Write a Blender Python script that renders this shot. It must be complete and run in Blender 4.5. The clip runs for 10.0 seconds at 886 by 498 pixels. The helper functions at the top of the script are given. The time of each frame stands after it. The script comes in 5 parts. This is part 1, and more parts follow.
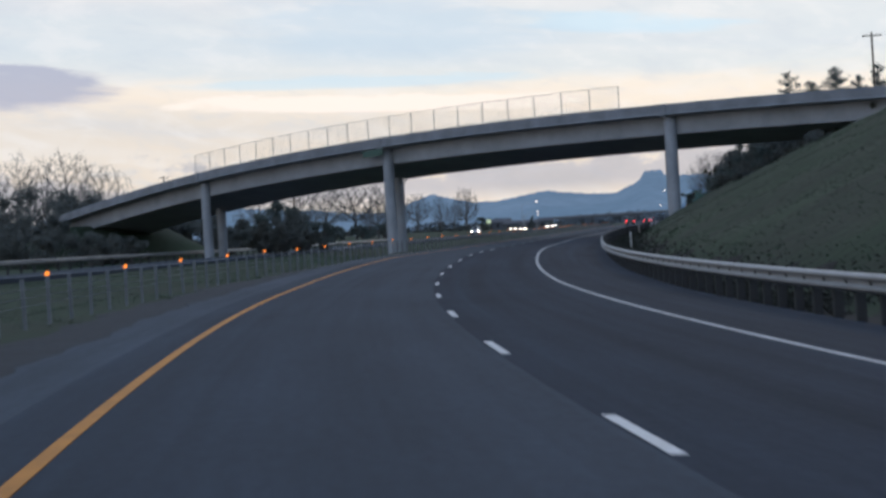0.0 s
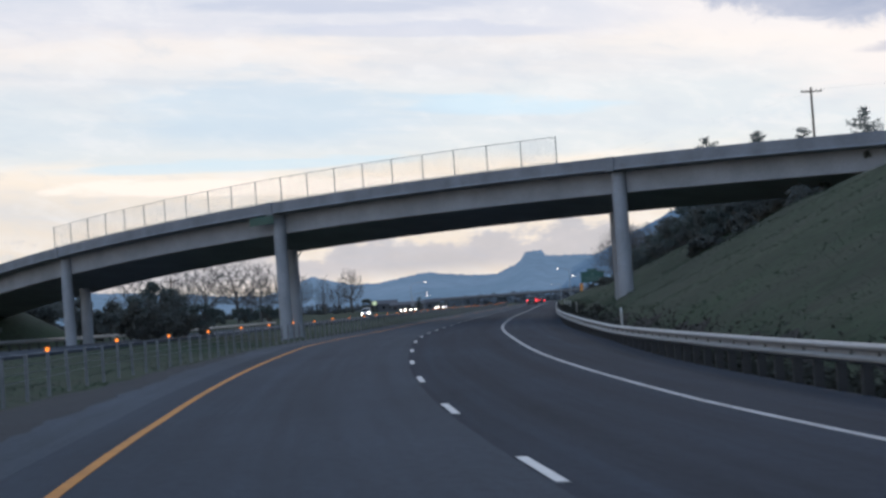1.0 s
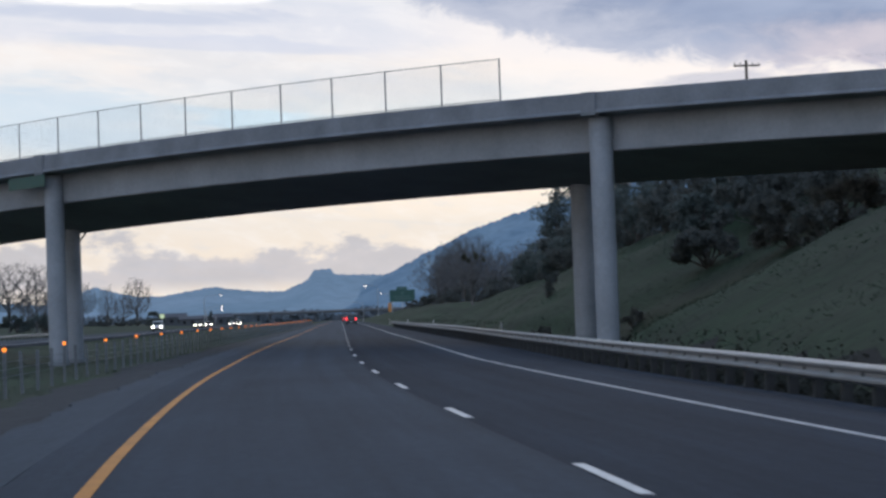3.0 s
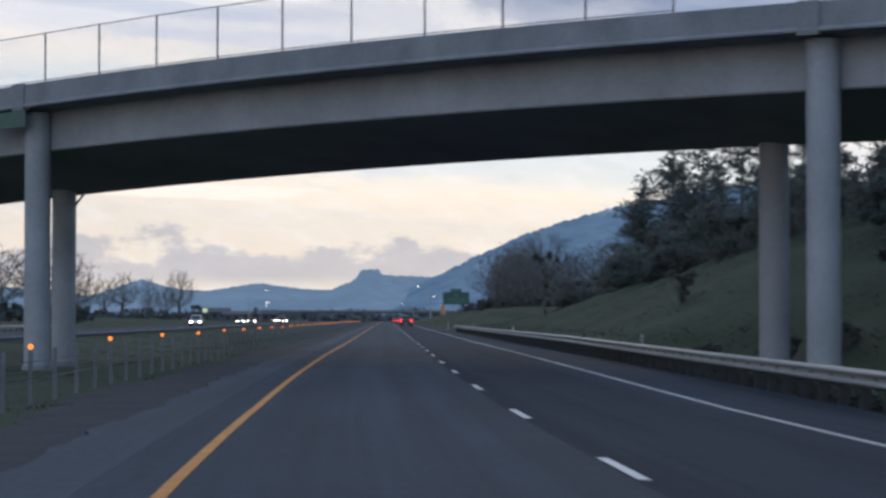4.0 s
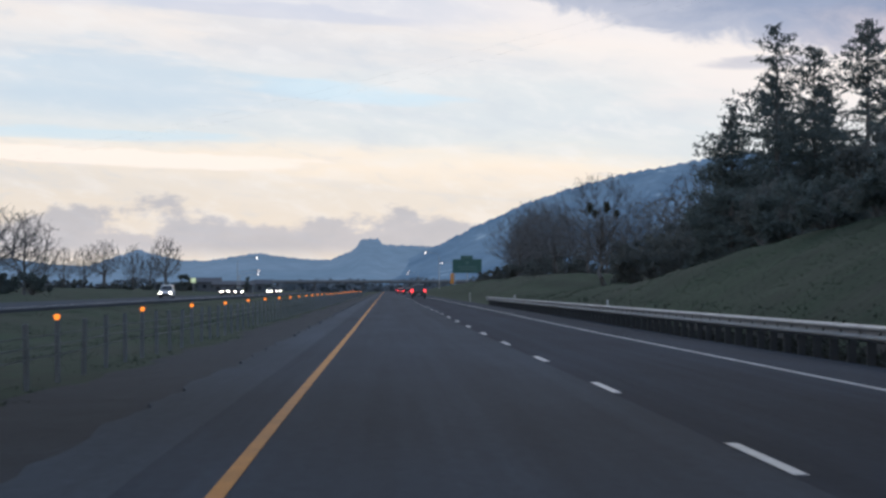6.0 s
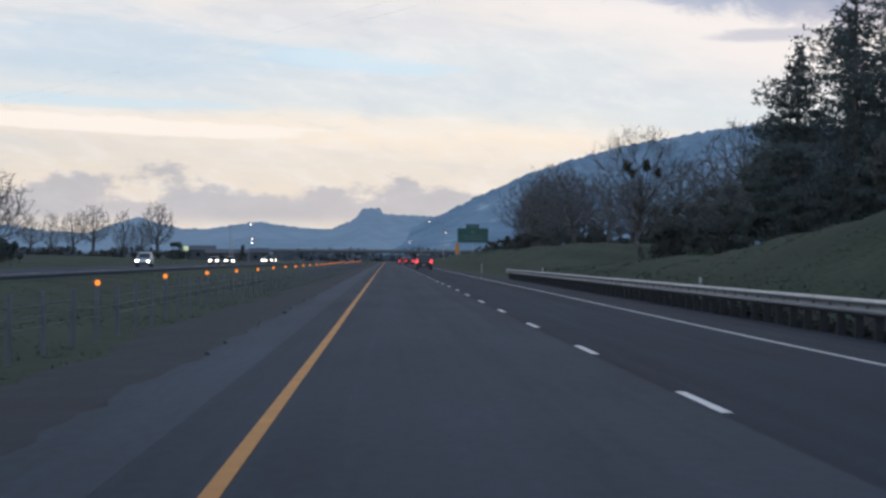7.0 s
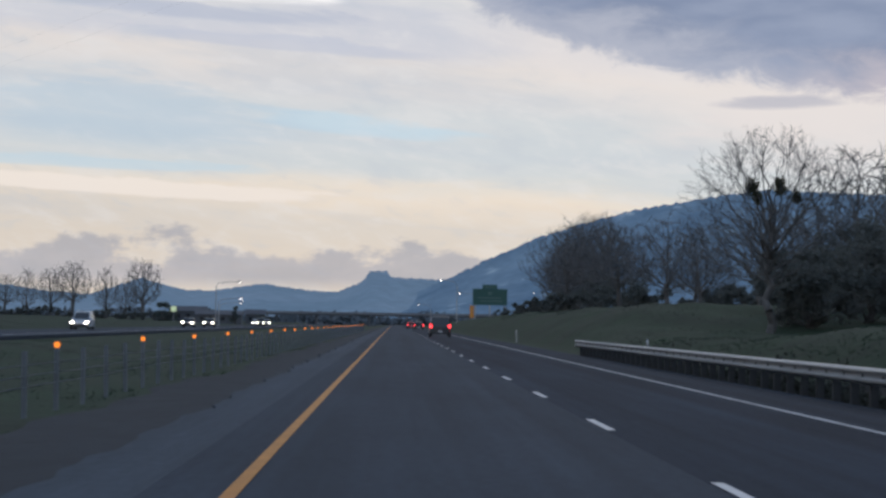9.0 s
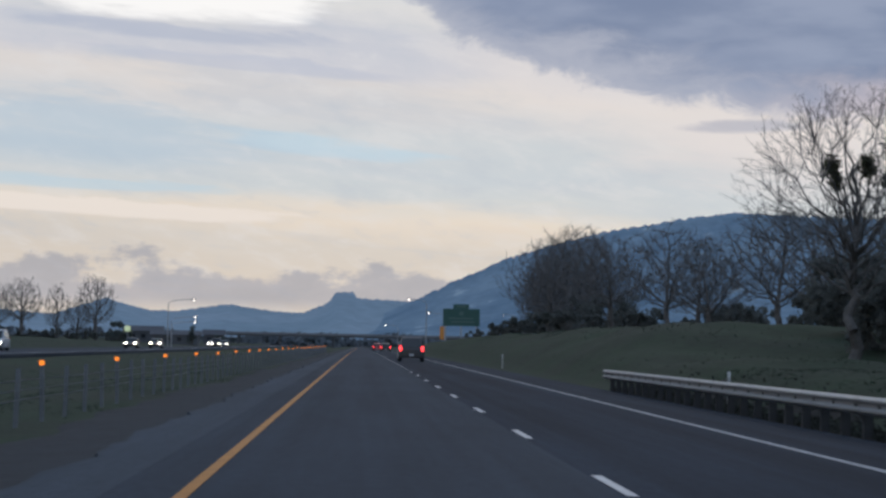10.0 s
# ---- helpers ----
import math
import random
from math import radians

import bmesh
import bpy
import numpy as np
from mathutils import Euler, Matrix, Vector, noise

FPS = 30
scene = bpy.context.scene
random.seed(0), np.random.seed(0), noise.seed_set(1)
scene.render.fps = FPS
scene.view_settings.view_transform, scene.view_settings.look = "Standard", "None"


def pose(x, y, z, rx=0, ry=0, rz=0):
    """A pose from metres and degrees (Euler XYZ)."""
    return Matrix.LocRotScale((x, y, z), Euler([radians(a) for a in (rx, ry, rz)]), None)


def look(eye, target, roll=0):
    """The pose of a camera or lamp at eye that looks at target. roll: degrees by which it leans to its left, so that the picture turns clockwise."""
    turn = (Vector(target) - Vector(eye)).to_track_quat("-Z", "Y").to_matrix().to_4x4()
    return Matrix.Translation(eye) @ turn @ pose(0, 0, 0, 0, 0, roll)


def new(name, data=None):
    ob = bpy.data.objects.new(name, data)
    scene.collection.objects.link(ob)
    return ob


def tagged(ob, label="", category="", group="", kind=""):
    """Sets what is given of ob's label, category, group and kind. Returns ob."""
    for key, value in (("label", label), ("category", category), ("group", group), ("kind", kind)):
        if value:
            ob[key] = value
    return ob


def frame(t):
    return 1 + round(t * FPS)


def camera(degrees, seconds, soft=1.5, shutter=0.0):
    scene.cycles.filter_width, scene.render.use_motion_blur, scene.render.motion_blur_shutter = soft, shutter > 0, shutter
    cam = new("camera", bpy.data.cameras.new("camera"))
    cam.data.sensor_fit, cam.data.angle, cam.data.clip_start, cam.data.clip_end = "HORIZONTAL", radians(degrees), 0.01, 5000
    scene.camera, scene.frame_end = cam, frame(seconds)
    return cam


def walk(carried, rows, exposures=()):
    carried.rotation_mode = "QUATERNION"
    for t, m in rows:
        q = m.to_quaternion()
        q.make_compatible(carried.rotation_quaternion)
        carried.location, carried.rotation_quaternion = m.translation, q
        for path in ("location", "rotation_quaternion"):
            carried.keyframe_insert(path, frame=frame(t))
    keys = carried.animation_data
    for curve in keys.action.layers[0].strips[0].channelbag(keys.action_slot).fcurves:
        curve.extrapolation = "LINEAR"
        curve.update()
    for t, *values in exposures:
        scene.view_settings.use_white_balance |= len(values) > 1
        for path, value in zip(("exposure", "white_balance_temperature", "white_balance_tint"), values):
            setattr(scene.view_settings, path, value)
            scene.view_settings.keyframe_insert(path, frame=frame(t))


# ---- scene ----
# ---- camera ----
cam = camera(21.04, 10.0, soft=2.8, shutter=0.2)
# seconds, x, y, z, yaw, pitch, roll
ROWS = [
    (0.0, 15.02, 17.42, 1.098, 5.67, -0.41, -3.57),
    (0.1, 14.47, 20.76, 1.091, 5.38, 0.19, -3.63),
    (0.2, 13.93, 24.08, 1.084, 5.21, 0.82, -3.68),
    (0.3, 13.40, 27.39, 1.076, 4.84, 1.10, -3.73),
    (0.4, 12.88, 30.67, 1.069, 4.54, 1.30, -3.79),
    (0.5, 12.37, 33.93, 1.062, 4.17, 1.40, -3.84),
    (1.0, 10.01, 49.93, 1.048, 2.65, 1.37, -4.14),
    (1.5, 7.96, 65.36, 1.038, 1.13, 1.35, -3.80),
    (2.0, 6.11, 80.39, 1.035, -0.28, 1.44, -3.65),
    (2.5, 4.51, 95.87, 1.100, -1.45, 1.61, -3.29),
    (2.7, 3.99, 102.28, 1.116, -1.87, 1.61, -2.82),
    (3.8, 2.21, 138.54, 1.202, -2.64, 1.41, -0.21),
    (3.9, 2.12, 141.83, 1.195, -2.08, 1.58, -0.08),
    (4.0, 2.04, 145.11, 1.188, -1.35, 1.68, 0.05),
    (4.1, 1.96, 148.38, 1.182, -0.70, 1.65, 0.12),
    (4.2, 1.88, 151.63, 1.176, -0.11, 1.38, 0.19),
    (4.3, 1.81, 154.87, 1.169, 0.00, 0.69, 0.26),
    (4.4, 1.74, 158.09, 1.163, -0.12, -0.34, 0.34),
    (4.5, 1.67, 161.31, 1.157, -0.14, -1.16, 0.41),
    (4.6, 1.60, 164.51, 1.151, -0.22, -1.70, 0.39),
    (4.7, 1.53, 167.70, 1.146, -0.26, -1.91, 0.37),
    (4.8, 1.47, 170.89, 1.140, -0.32, -1.79, 0.35),
    (4.9, 1.40, 174.07, 1.135, -0.42, -1.65, 0.33),
    (5.0, 1.34, 177.26, 1.129, -0.47, -1.54, 0.31),
    (5.2, 1.22, 183.68, 1.132, -0.71, -0.96, 0.16),
    (5.4, 1.11, 190.11, 1.135, -0.92, -0.23, 0.02),
    (5.5, 1.06, 193.33, 1.137, -0.98, 0.09, -0.05),
    (5.7, 1.00, 199.80, 1.142, -1.24, 1.04, -0.06),
    (6.8, 0.86, 235.64, 1.167, -1.46, 0.35, -0.09),
    (7.0, 0.85, 242.18, 1.164, -1.34, 0.25, 0.39),
    (7.5, 0.89, 258.41, 1.158, -1.00, 0.74, 0.91),
    (8.0, 0.93, 274.52, 1.153, -0.77, 1.10, 0.84),
    (8.5, 1.03, 290.63, 1.156, -0.88, 1.47, 0.94),
    (9.0, 1.07, 306.89, 1.162, -1.14, 1.79, 0.92),
    (9.5, 1.20, 323.13, 1.169, -1.47, 2.08, 1.02),
    (10.0, 1.32, 339.16, 1.174, -1.93, 2.33, 1.22),
]
walk(cam, [(t, pose(x, y, z, 90 + pitch, 0, yaw) @ pose(0, 0, 0, 0, 0, roll)) for t, x, y, z, yaw, pitch, roll in ROWS],
     [(0.0, 0.04, 5980, 8), (0.5, 0.12, 5980, 8), (1.2, 0.08, 5980, 8), (4.3, 0.08, 5980, 8), (5.0, -0.04, 5980, 8), (5.7, 0.02, 5980, 8), (8.0, -0.12, 5980, 8), (10.0, -0.32, 5980, 8)])

# ---- world and light ----
def nodes_of(tree):
    tree.nodes.clear()

    def add(kind, **values):
        node = tree.nodes.new(kind)
        for key, value in values.items():
            if key in node.inputs:
                node.inputs[key].default_value = value
            else:
                setattr(node, key, value)
        return node

    return add, tree.links.new


def ramp(node, stops):
    el = node.color_ramp.elements
    while len(el) < len(stops):
        el.new(0.5)
    for e, (at, colour) in zip(el, stops):
        e.position, e.color = at, (*colour, 1) if len(colour) == 3 else colour
    return node


def make_world():
    world = bpy.data.worlds.new("evening_sky")
    world.use_nodes = True
    add, link = nodes_of(world.node_tree)
    out = add("ShaderNodeOutputWorld")
    back = add("ShaderNodeBackground", Strength=1.0)
    link(back.outputs[0], out.inputs[0])
    sky = add("ShaderNodeTexSky", sky_type="NISHITA", sun_disc=False, sun_elevation=radians(14), sun_rotation=radians(8))
    sky_dim = add("ShaderNodeVectorMath", operation="SCALE")
    link(sky.outputs[0], sky_dim.inputs[0])
    sky_dim.inputs["Scale"].default_value = 0.03
    coord = add("ShaderNodeTexCoord")
    sep = add("ShaderNodeSeparateXYZ")
    link(coord.outputs["Generated"], sep.inputs[0])

    def maths(op, a, b=None, clamp=False):
        n = add("ShaderNodeMath", operation=op, use_clamp=clamp)
        for k, v in enumerate((a, b)):
            if v is None:
                continue
            if hasattr(v, "is_output"):
                link(v, n.inputs[k])
            else:
                n.inputs[k].default_value = v
        return n.outputs[0]

    up = maths("MAXIMUM", sep.outputs[2], 0.0)
    # azimuth to the right of the road's line, in radians, and elevation
    az = maths("ARCTAN2", sep.outputs[0], sep.outputs[1])
    elev = maths("ARCSINE", up)

    def vec(x, y, z=0.0):
        n = add("ShaderNodeCombineXYZ")
        for k, v in enumerate((x, y, z)):
            if hasattr(v, "is_output"):
                link(v, n.inputs[k])
            else:
                n.inputs[k].default_value = v
        return n.outputs[0]

    def noise(v, scale, detail, rough=0.55, distort=0.0):
        n = add("ShaderNodeTexNoise", Scale=scale, Detail=detail, Roughness=rough, Distortion=distort)
        link(v, n.inputs["Vector"])
        return n.outputs["Fac"]

    def mix(fac, a, b):
        n = add("ShaderNodeMix", data_type="RGBA")
        for sock, v in ((n.inputs[0], fac), (n.inputs[6], a), (n.inputs[7], b)):
            if hasattr(v, "is_output"):
                link(v, sock)
            else:
                sock.default_value = (*v, 1) if isinstance(v, tuple) else v
        return n.outputs[2]

    def smooth(v, lo, hi):
        n = add("ShaderNodeMapRange", interpolation_type="SMOOTHSTEP")
        link(v, n.inputs[0])
        n.inputs[1].default_value, n.inputs[2].default_value = lo, hi
        return n.outputs[0]

    # degrees, to place the cloud layers by
    az_d, el_d = maths("MULTIPLY", az, 57.296), maths("MULTIPLY", elev, 57.296)
    drift = noise(vec(maths("MULTIPLY", az, 9.0), maths("MULTIPLY", elev, 40.0)), 1.0, 7, 0.55, 0.4)
    drift_d = maths("MULTIPLY", maths("SUBTRACT", drift, 0.5), 1.7)
    wisp = noise(vec(maths("MULTIPLY", az, 22.0), maths("ADD", maths("MULTIPLY", elev, 150.0), maths("MULTIPLY", az, 11.0))), 1.0, 8, 0.6, 0.5)
    wisp_d = maths("MULTIPLY", maths("SUBTRACT", wisp, 0.5), 0.55)

    def patch(colour, tone, az0, el0, wide, tall, tilt=0.0, amount=1.0, soft=0.55):
        """One drifting cloud or clear gap with a ragged rim."""
        u = maths("SUBTRACT", az_d, az0)
        v = maths("SUBTRACT", maths("SUBTRACT", el_d, el0), maths("MULTIPLY", u, tilt))
        r = maths("ADD", maths("POWER", maths("DIVIDE", u, wide), 2.0), maths("POWER", maths("DIVIDE", maths("ADD", v, maths("MULTIPLY", wisp_d, tall * 1.6)), tall), 2.0))
        r = maths("ADD", r, maths("ADD", maths("MULTIPLY", maths("SUBTRACT", drift, 0.5), 2.0), maths("MULTIPLY", maths("SUBTRACT", wisp, 0.5), 3.6)))
        front = smooth(sep.outputs[1], 0.0, 0.2)
        return mix(maths("MULTIPLY", maths("MULTIPLY", smooth(r, 1.0 + soft, 1.0 - soft), amount), front), colour, tone)

    # layered high cloud, falling slightly to the right: warm near the horizon, cool gaps above
    layer = maths("ADD", maths("ADD", el_d, maths("MULTIPLY", az_d, 0.05)), maths("ADD", maths("MULTIPLY", drift_d, 0.9), maths("MULTIPLY", wisp_d, 0.8)))
    n = add("ShaderNodeValToRGB")
    link(maths("DIVIDE", layer, 36.0), n.inputs[0])
    ramp(n, [(e / 36.0, (c[0] * 1.035, c[1], c[2] * 0.965) if e < 10 else c) for e, c in ((0.0, (0.86, 0.74, 0.63)), (1.2, (0.86, 0.75, 0.64)), (2.3, (0.83, 0.75, 0.67)), (2.95, (0.97, 0.84, 0.71)), (3.15, (0.95, 0.85, 0.74)), (3.6, (0.76, 0.79, 0.80)),
             (4.2, (0.72, 0.77, 0.81)), (4.9, (0.74, 0.78, 0.81)), (5.5, (0.83, 0.81, 0.81)), (6.1, (0.93, 0.85, 0.80)), (6.6, (0.77, 0.76, 0.81)), (7.3, (0.72, 0.73, 0.80)), (7.9, (0.90, 0.88, 0.86)),
             (9.0, (0.74, 0.80, 0.90)), (13.0, (0.57, 0.70, 0.90)), (34.0, (0.40, 0.57, 0.84)))])
    colour = n.outputs[0]
    # long pale and grey streaks, and the fine broken texture of the cloud
    streak = noise(vec(maths("MULTIPLY", az, 5.0), maths("ADD", maths("MULTIPLY", elev, 55.0), maths("MULTIPLY", az, 6.0))), 1.0, 7, 0.55, 0.4)
    colour = mix(maths("MULTIPLY", smooth(streak, 0.48, 0.70), 0.34), colour, (0.96, 0.88, 0.82))
    colour = mix(maths("MULTIPLY", smooth(streak, 0.50, 0.30), 0.40), colour, (0.64, 0.67, 0.73))
    fleck = noise(vec(maths("MULTIPLY", az, 34.0), maths("ADD", maths("MULTIPLY", elev, 90.0), maths("MULTIPLY", az, 14.0))), 1.0, 9, 0.62, 0.3)
    colour = mix(maths("MULTIPLY", smooth(fleck, 0.48, 0.66), 0.34), colour, (0.99, 0.92, 0.87))
    colour = mix(maths("MULTIPLY", smooth(fleck, 0.48, 0.30), 0.30), colour, (0.62, 0.66, 0.72))
    # the clear air that shows between the layers
    colour = mix(0.06, colour, sky_dim.outputs[0])
    # single features: blue gaps, a bright break, grey wisps, a warm glow, a violet cloud
    colour = patch(colour, (0.68, 0.83, 0.90), -1.0, 4.72, 2.4, 0.24, -0.09, 0.6, 0.8)
    colour = patch(colour, (0.66, 0.79, 0.85), -7.5, 3.72, 4.0, 0.16, -0.03, 0.6)
    colour = patch(colour, (0.61, 0.70, 0.77), -6.5, 4.9, 3.6, 0.75, -0.05, 0.55, 0.8)
    colour = patch(colour, (1.08, 0.92, 0.78), -7.0, 3.18, 5.0, 0.22, -0.045, 0.9, 0.35)
    colour = patch(colour, (1.00, 0.87, 0.79), 10.5, 4.6, 4.0, 0.85, -0.03, 0.65, 0.9)
    colour = patch(colour, (1.30, 1.20, 1.10), -4.6, 8.25, 3.4, 0.62, 0.0, 0.9, 0.5)
    colour = patch(colour, (0.60, 0.61, 0.69), -4.6, 7.35, 3.4, 0.20, -0.05, 0.7)
    colour = patch(colour, (0.66, 0.66, 0.73), -2.6, 6.65, 3.6, 0.18, -0.07, 0.6)
    colour = patch(colour, (0.46, 0.46, 0.55), -16.2, 4.1, 2.5, 0.55, -0.1, 0.85, 0.7)
    # low cumulus bank on the horizon
    puff = noise(vec(maths("MULTIPLY", az, 24.0), maths("MULTIPLY", elev, 44.0)), 1.0, 8, 0.6)
    top = maths("ADD", 0.0005, maths("MULTIPLY", puff, 0.060))
    bank = maths("MULTIPLY", smooth(maths("SUBTRACT", top, elev), -0.002, 0.004), smooth(elev, 0.010, 0.019))
    colour = mix(maths("MULTIPLY", bank, 0.72), colour, mix(smooth(puff, 0.40, 0.62), (0.55, 0.51, 0.53), (0.47, 0.45, 0.48)))
    # unseen sky behind, made brighter to light what faces the camera
    behind = add("ShaderNodeVectorMath", operation="SCALE")
    link(colour, behind.inputs[0])
    link(maths("ADD", 1.0, maths("MULTIPLY", smooth(sep.outputs[1], 0.2, -0.7), 0.4)), behind.inputs["Scale"])
    colour = behind.outputs[0]
    # heavy grey-violet cloud sheet overhead to the right; its lower edge falls away to the right
    ragged = noise(vec(maths("MULTIPLY", az, 30.0), maths("MULTIPLY", elev, 66.0)), 1.0, 10, 0.68, 0.5)
    fall = add("ShaderNodeValToRGB")
    link(maths("DIVIDE", az_d, 20.0), fall.inputs[0])
    ramp(fall, [(a / 20.0, (e / 10.0,) * 3) for a, e in ((0.0, 9.6), (0.7, 8.4), (1.8, 7.45), (3.1, 6.8), (4.8, 6.40), (7.4, 5.85), (9.4, 5.50), (12.0, 5.40), (20.0, 5.6))])
    edge = maths("ADD", maths("SUBTRACT", el_d, maths("MULTIPLY", fall.outputs[0], 10.0)), maths("MULTIPLY", maths("SUBTRACT", ragged, 0.5), 1.9))
    front = smooth(az, 0.75, 0.5)
    front = maths("MULTIPLY", front, smooth(az, -0.06, 0.03))
    sheet = maths("MULTIPLY", smooth(edge, -0.08, 0.42), front)
    # lit rim of clear air below its edge
    rim = maths("MULTIPLY", maths("MULTIPLY", smooth(edge, -1.3, -0.25), smooth(az, 0.0, 0.08)), front)
    colour = mix(maths("MULTIPLY", rim, 0.62), colour, (1.02, 0.89, 0.80))
    body = noise(vec(maths("MULTIPLY", az, 14.0), maths("MULTIPLY", elev, 50.0)), 1.0, 6, 0.5)
    deep = smooth(maths("ADD", edge, maths("MULTIPLY", maths("SUBTRACT", body, 0.5), 2.4)), 0.2, 1.5)
    grey = mix(deep, mix(smooth(az, 0.13, 0.22), (0.54, 0.54, 0.61), (0.64, 0.56, 0.59)), mix(smooth(body, 0.35, 0.65), (0.24, 0.29, 0.42), (0.37, 0.41, 0.53)))
    colour = mix(maths("MULTIPLY", sheet, 0.95), colour, grey)
    colour = patch(colour, (0.50, 0.49, 0.56), 9.2, 5.38, 1.4, 0.15, 0.03, 0.6, 0.8)
    link(colour, back.inputs[0])
    scene.world = world


make_world()
sun = new("sun", bpy.data.lights.new("sun", "SUN"))
sun.data.energy, sun.data.angle, sun.data.color = 0.35, radians(25), (1.0, 0.9, 0.8)
sun.matrix_world = look((0, 0, 100), (-14, -99, 64.0))


# ---- materials ----
def material(name, colour, rough=0.8, metal=0.0, vary=0.25, scale=2.0, bump=0.0, bump_scale=40.0, second=None, fine=0.15, spec=0.5, stretch=(1, 1, 1), thin=0.0):
    """Two scales of variation over object space, with a fine relief."""
    m = bpy.data.materials.new(name)
    m.use_nodes = True
    add, link = nodes_of(m.node_tree)
    out = add("ShaderNodeOutputMaterial")
    b = add("ShaderNodeBsdfPrincipled", Roughness=rough, Metallic=metal)
    b.inputs["Specular IOR Level"].default_value = spec
    link(b.outputs[0], out.inputs[0])
    coord = add("ShaderNodeTexCoord")
    mp = add("ShaderNodeMapping")
    mp.inputs["Scale"].default_value = stretch
    link(coord.outputs["Object"], mp.inputs[0])
    big = add("ShaderNodeTexNoise", Scale=scale, Detail=5.0, Roughness=0.6)
    small = add("ShaderNodeTexNoise", Scale=scale * 17, Detail=3.0)
    link(mp.outputs[0], big.inputs["Vector"])
    link(mp.outputs[0], small.inputs["Vector"])
    other = second or tuple(c * (1 - vary) for c in colour)
    r = add("ShaderNodeMapRange")
    r.inputs[1].default_value, r.inputs[2].default_value = 0.32, 0.68
    link(big.outputs["Fac"], r.inputs[0])
    mixed = add("ShaderNodeMix", data_type="RGBA")
    mixed.inputs[6].default_value, mixed.inputs[7].default_value = (*other, 1), (*colour, 1)
    link(r.outputs[0], mixed.inputs[0])
    grain = add("ShaderNodeMapRange")
    grain.inputs[3].default_value, grain.inputs[4].default_value = 1 - fine * 2, 1 + fine * 2
    link(small.outputs["Fac"], grain.inputs[0])
    mult = add("ShaderNodeVectorMath", operation="SCALE")
    link(mixed.outputs[2], mult.inputs[0])
    link(grain.outputs[0], mult.inputs["Scale"])
    link(mult.outputs[0], b.inputs["Base Color"])
    if thin:
        # leaves let light through
        t = add("ShaderNodeBsdfTranslucent")
        both = add("ShaderNodeMixShader", Fac=thin)
        link(mult.outputs[0], t.inputs[0])
        link(b.outputs[0], both.inputs[1])
        link(t.outputs[0], both.inputs[2])
        link(both.outputs[0], out.inputs[0])
    if bump:
        bn = add("ShaderNodeTexNoise", Scale=bump_scale, Detail=3.0)
        link(mp.outputs[0], bn.inputs["Vector"])
        bp = add("ShaderNodeBump", Strength=bump, Distance=0.02)
        link(bn.outputs["Fac"], bp.inputs["Height"])
        link(bp.outputs[0], b.inputs["Normal"])
    return m


def glow(name, colour, strength):
    m = bpy.data.materials.new(name)
    m.use_nodes = True
    add, link = nodes_of(m.node_tree)
    out = add("ShaderNodeOutputMaterial")
    e = add("ShaderNodeEmission", Color=(*colour, 1), Strength=strength)
    link(e.outputs[0], out.inputs[0])
    return m


def paving(name, colour, track, spec):
    """Worn asphalt: streaks along the lanes, blotches, aggregate. The map runs in metres across and along the road."""
    m = bpy.data.materials.new(name)
    m.use_nodes = True
    add, link = nodes_of(m.node_tree)
    out = add("ShaderNodeOutputMaterial")
    b = add("ShaderNodeBsdfPrincipled", Roughness=0.85)
    b.inputs["Specular IOR Level"].default_value = spec
    link(b.outputs[0], out.inputs[0])
    uv = add("ShaderNodeUVMap", uv_map="lane")
    colours = None
    for scale, stretch, detail, amount in ((1.25, (1, 0.006, 1), 3.0, track), (3.5, (1, 0.012, 1), 2.0, track * 0.5), (0.35, (1, 0.22, 1), 5.0, 0.16), (9.0, (1, 0.35, 1), 4.0, 0.14), (70.0, (1, 1, 1), 2.0, 0.22)):
        mp = add("ShaderNodeMapping")
        mp.inputs["Scale"].default_value = stretch
        link(uv.outputs[0], mp.inputs[0])
        n = add("ShaderNodeTexNoise", Scale=scale, Detail=detail, Roughness=0.6)
        link(mp.outputs[0], n.inputs["Vector"])
        k = add("ShaderNodeMapRange")
        k.inputs[1].default_value, k.inputs[2].default_value, k.inputs[3].default_value, k.inputs[4].default_value = 0.3, 0.7, 1 - amount, 1 + amount
        link(n.outputs["Fac"], k.inputs[0])
        mult = add("ShaderNodeVectorMath", operation="SCALE")
        if colours is None:
            mult.inputs[0].default_value = colour
        else:
            link(colours, mult.inputs[0])
        link(k.outputs[0], mult.inputs["Scale"])
        colours = mult.outputs[0]
    link(colours, b.inputs["Base Color"])
    bp = add("ShaderNodeBump", Strength=0.35, Distance=0.01)
    link(n.outputs["Fac"], bp.inputs["Height"])
    link(bp.outputs[0], b.inputs["Normal"])
    return m


ASPHALT = paving("asphalt", (0.029, 0.037, 0.050), 0.16, 0.05)
ASPHALT_DARK = paving("dark_asphalt", (0.0195, 0.0260, 0.0375), 0.24, 0.03)
SHOULDER = paving("shoulder_asphalt", (0.043, 0.052, 0.065), 0.14, 0.05)
YELLOW = material("yellow_line_paint", (0.45, 0.165, 0.009), 0.7, spec=0.2, vary=0.3, scale=1.3, fine=0.15)
EDGE_PAINT = material("worn_edge_paint", (0.31, 0.31, 0.32), 0.7, vary=0.35, scale=0.8, fine=0.2, spec=0.2)
WHITE_PAINT = material("white_line_paint", (0.40, 0.40, 0.41), 0.6, vary=0.3, scale=1.5, fine=0.15)
GRASS = material("grass_ground", (0.016, 0.033, 0.015), 0.95, second=(0.021, 0.027, 0.018), scale=0.09, fine=0.3, spec=0.1)
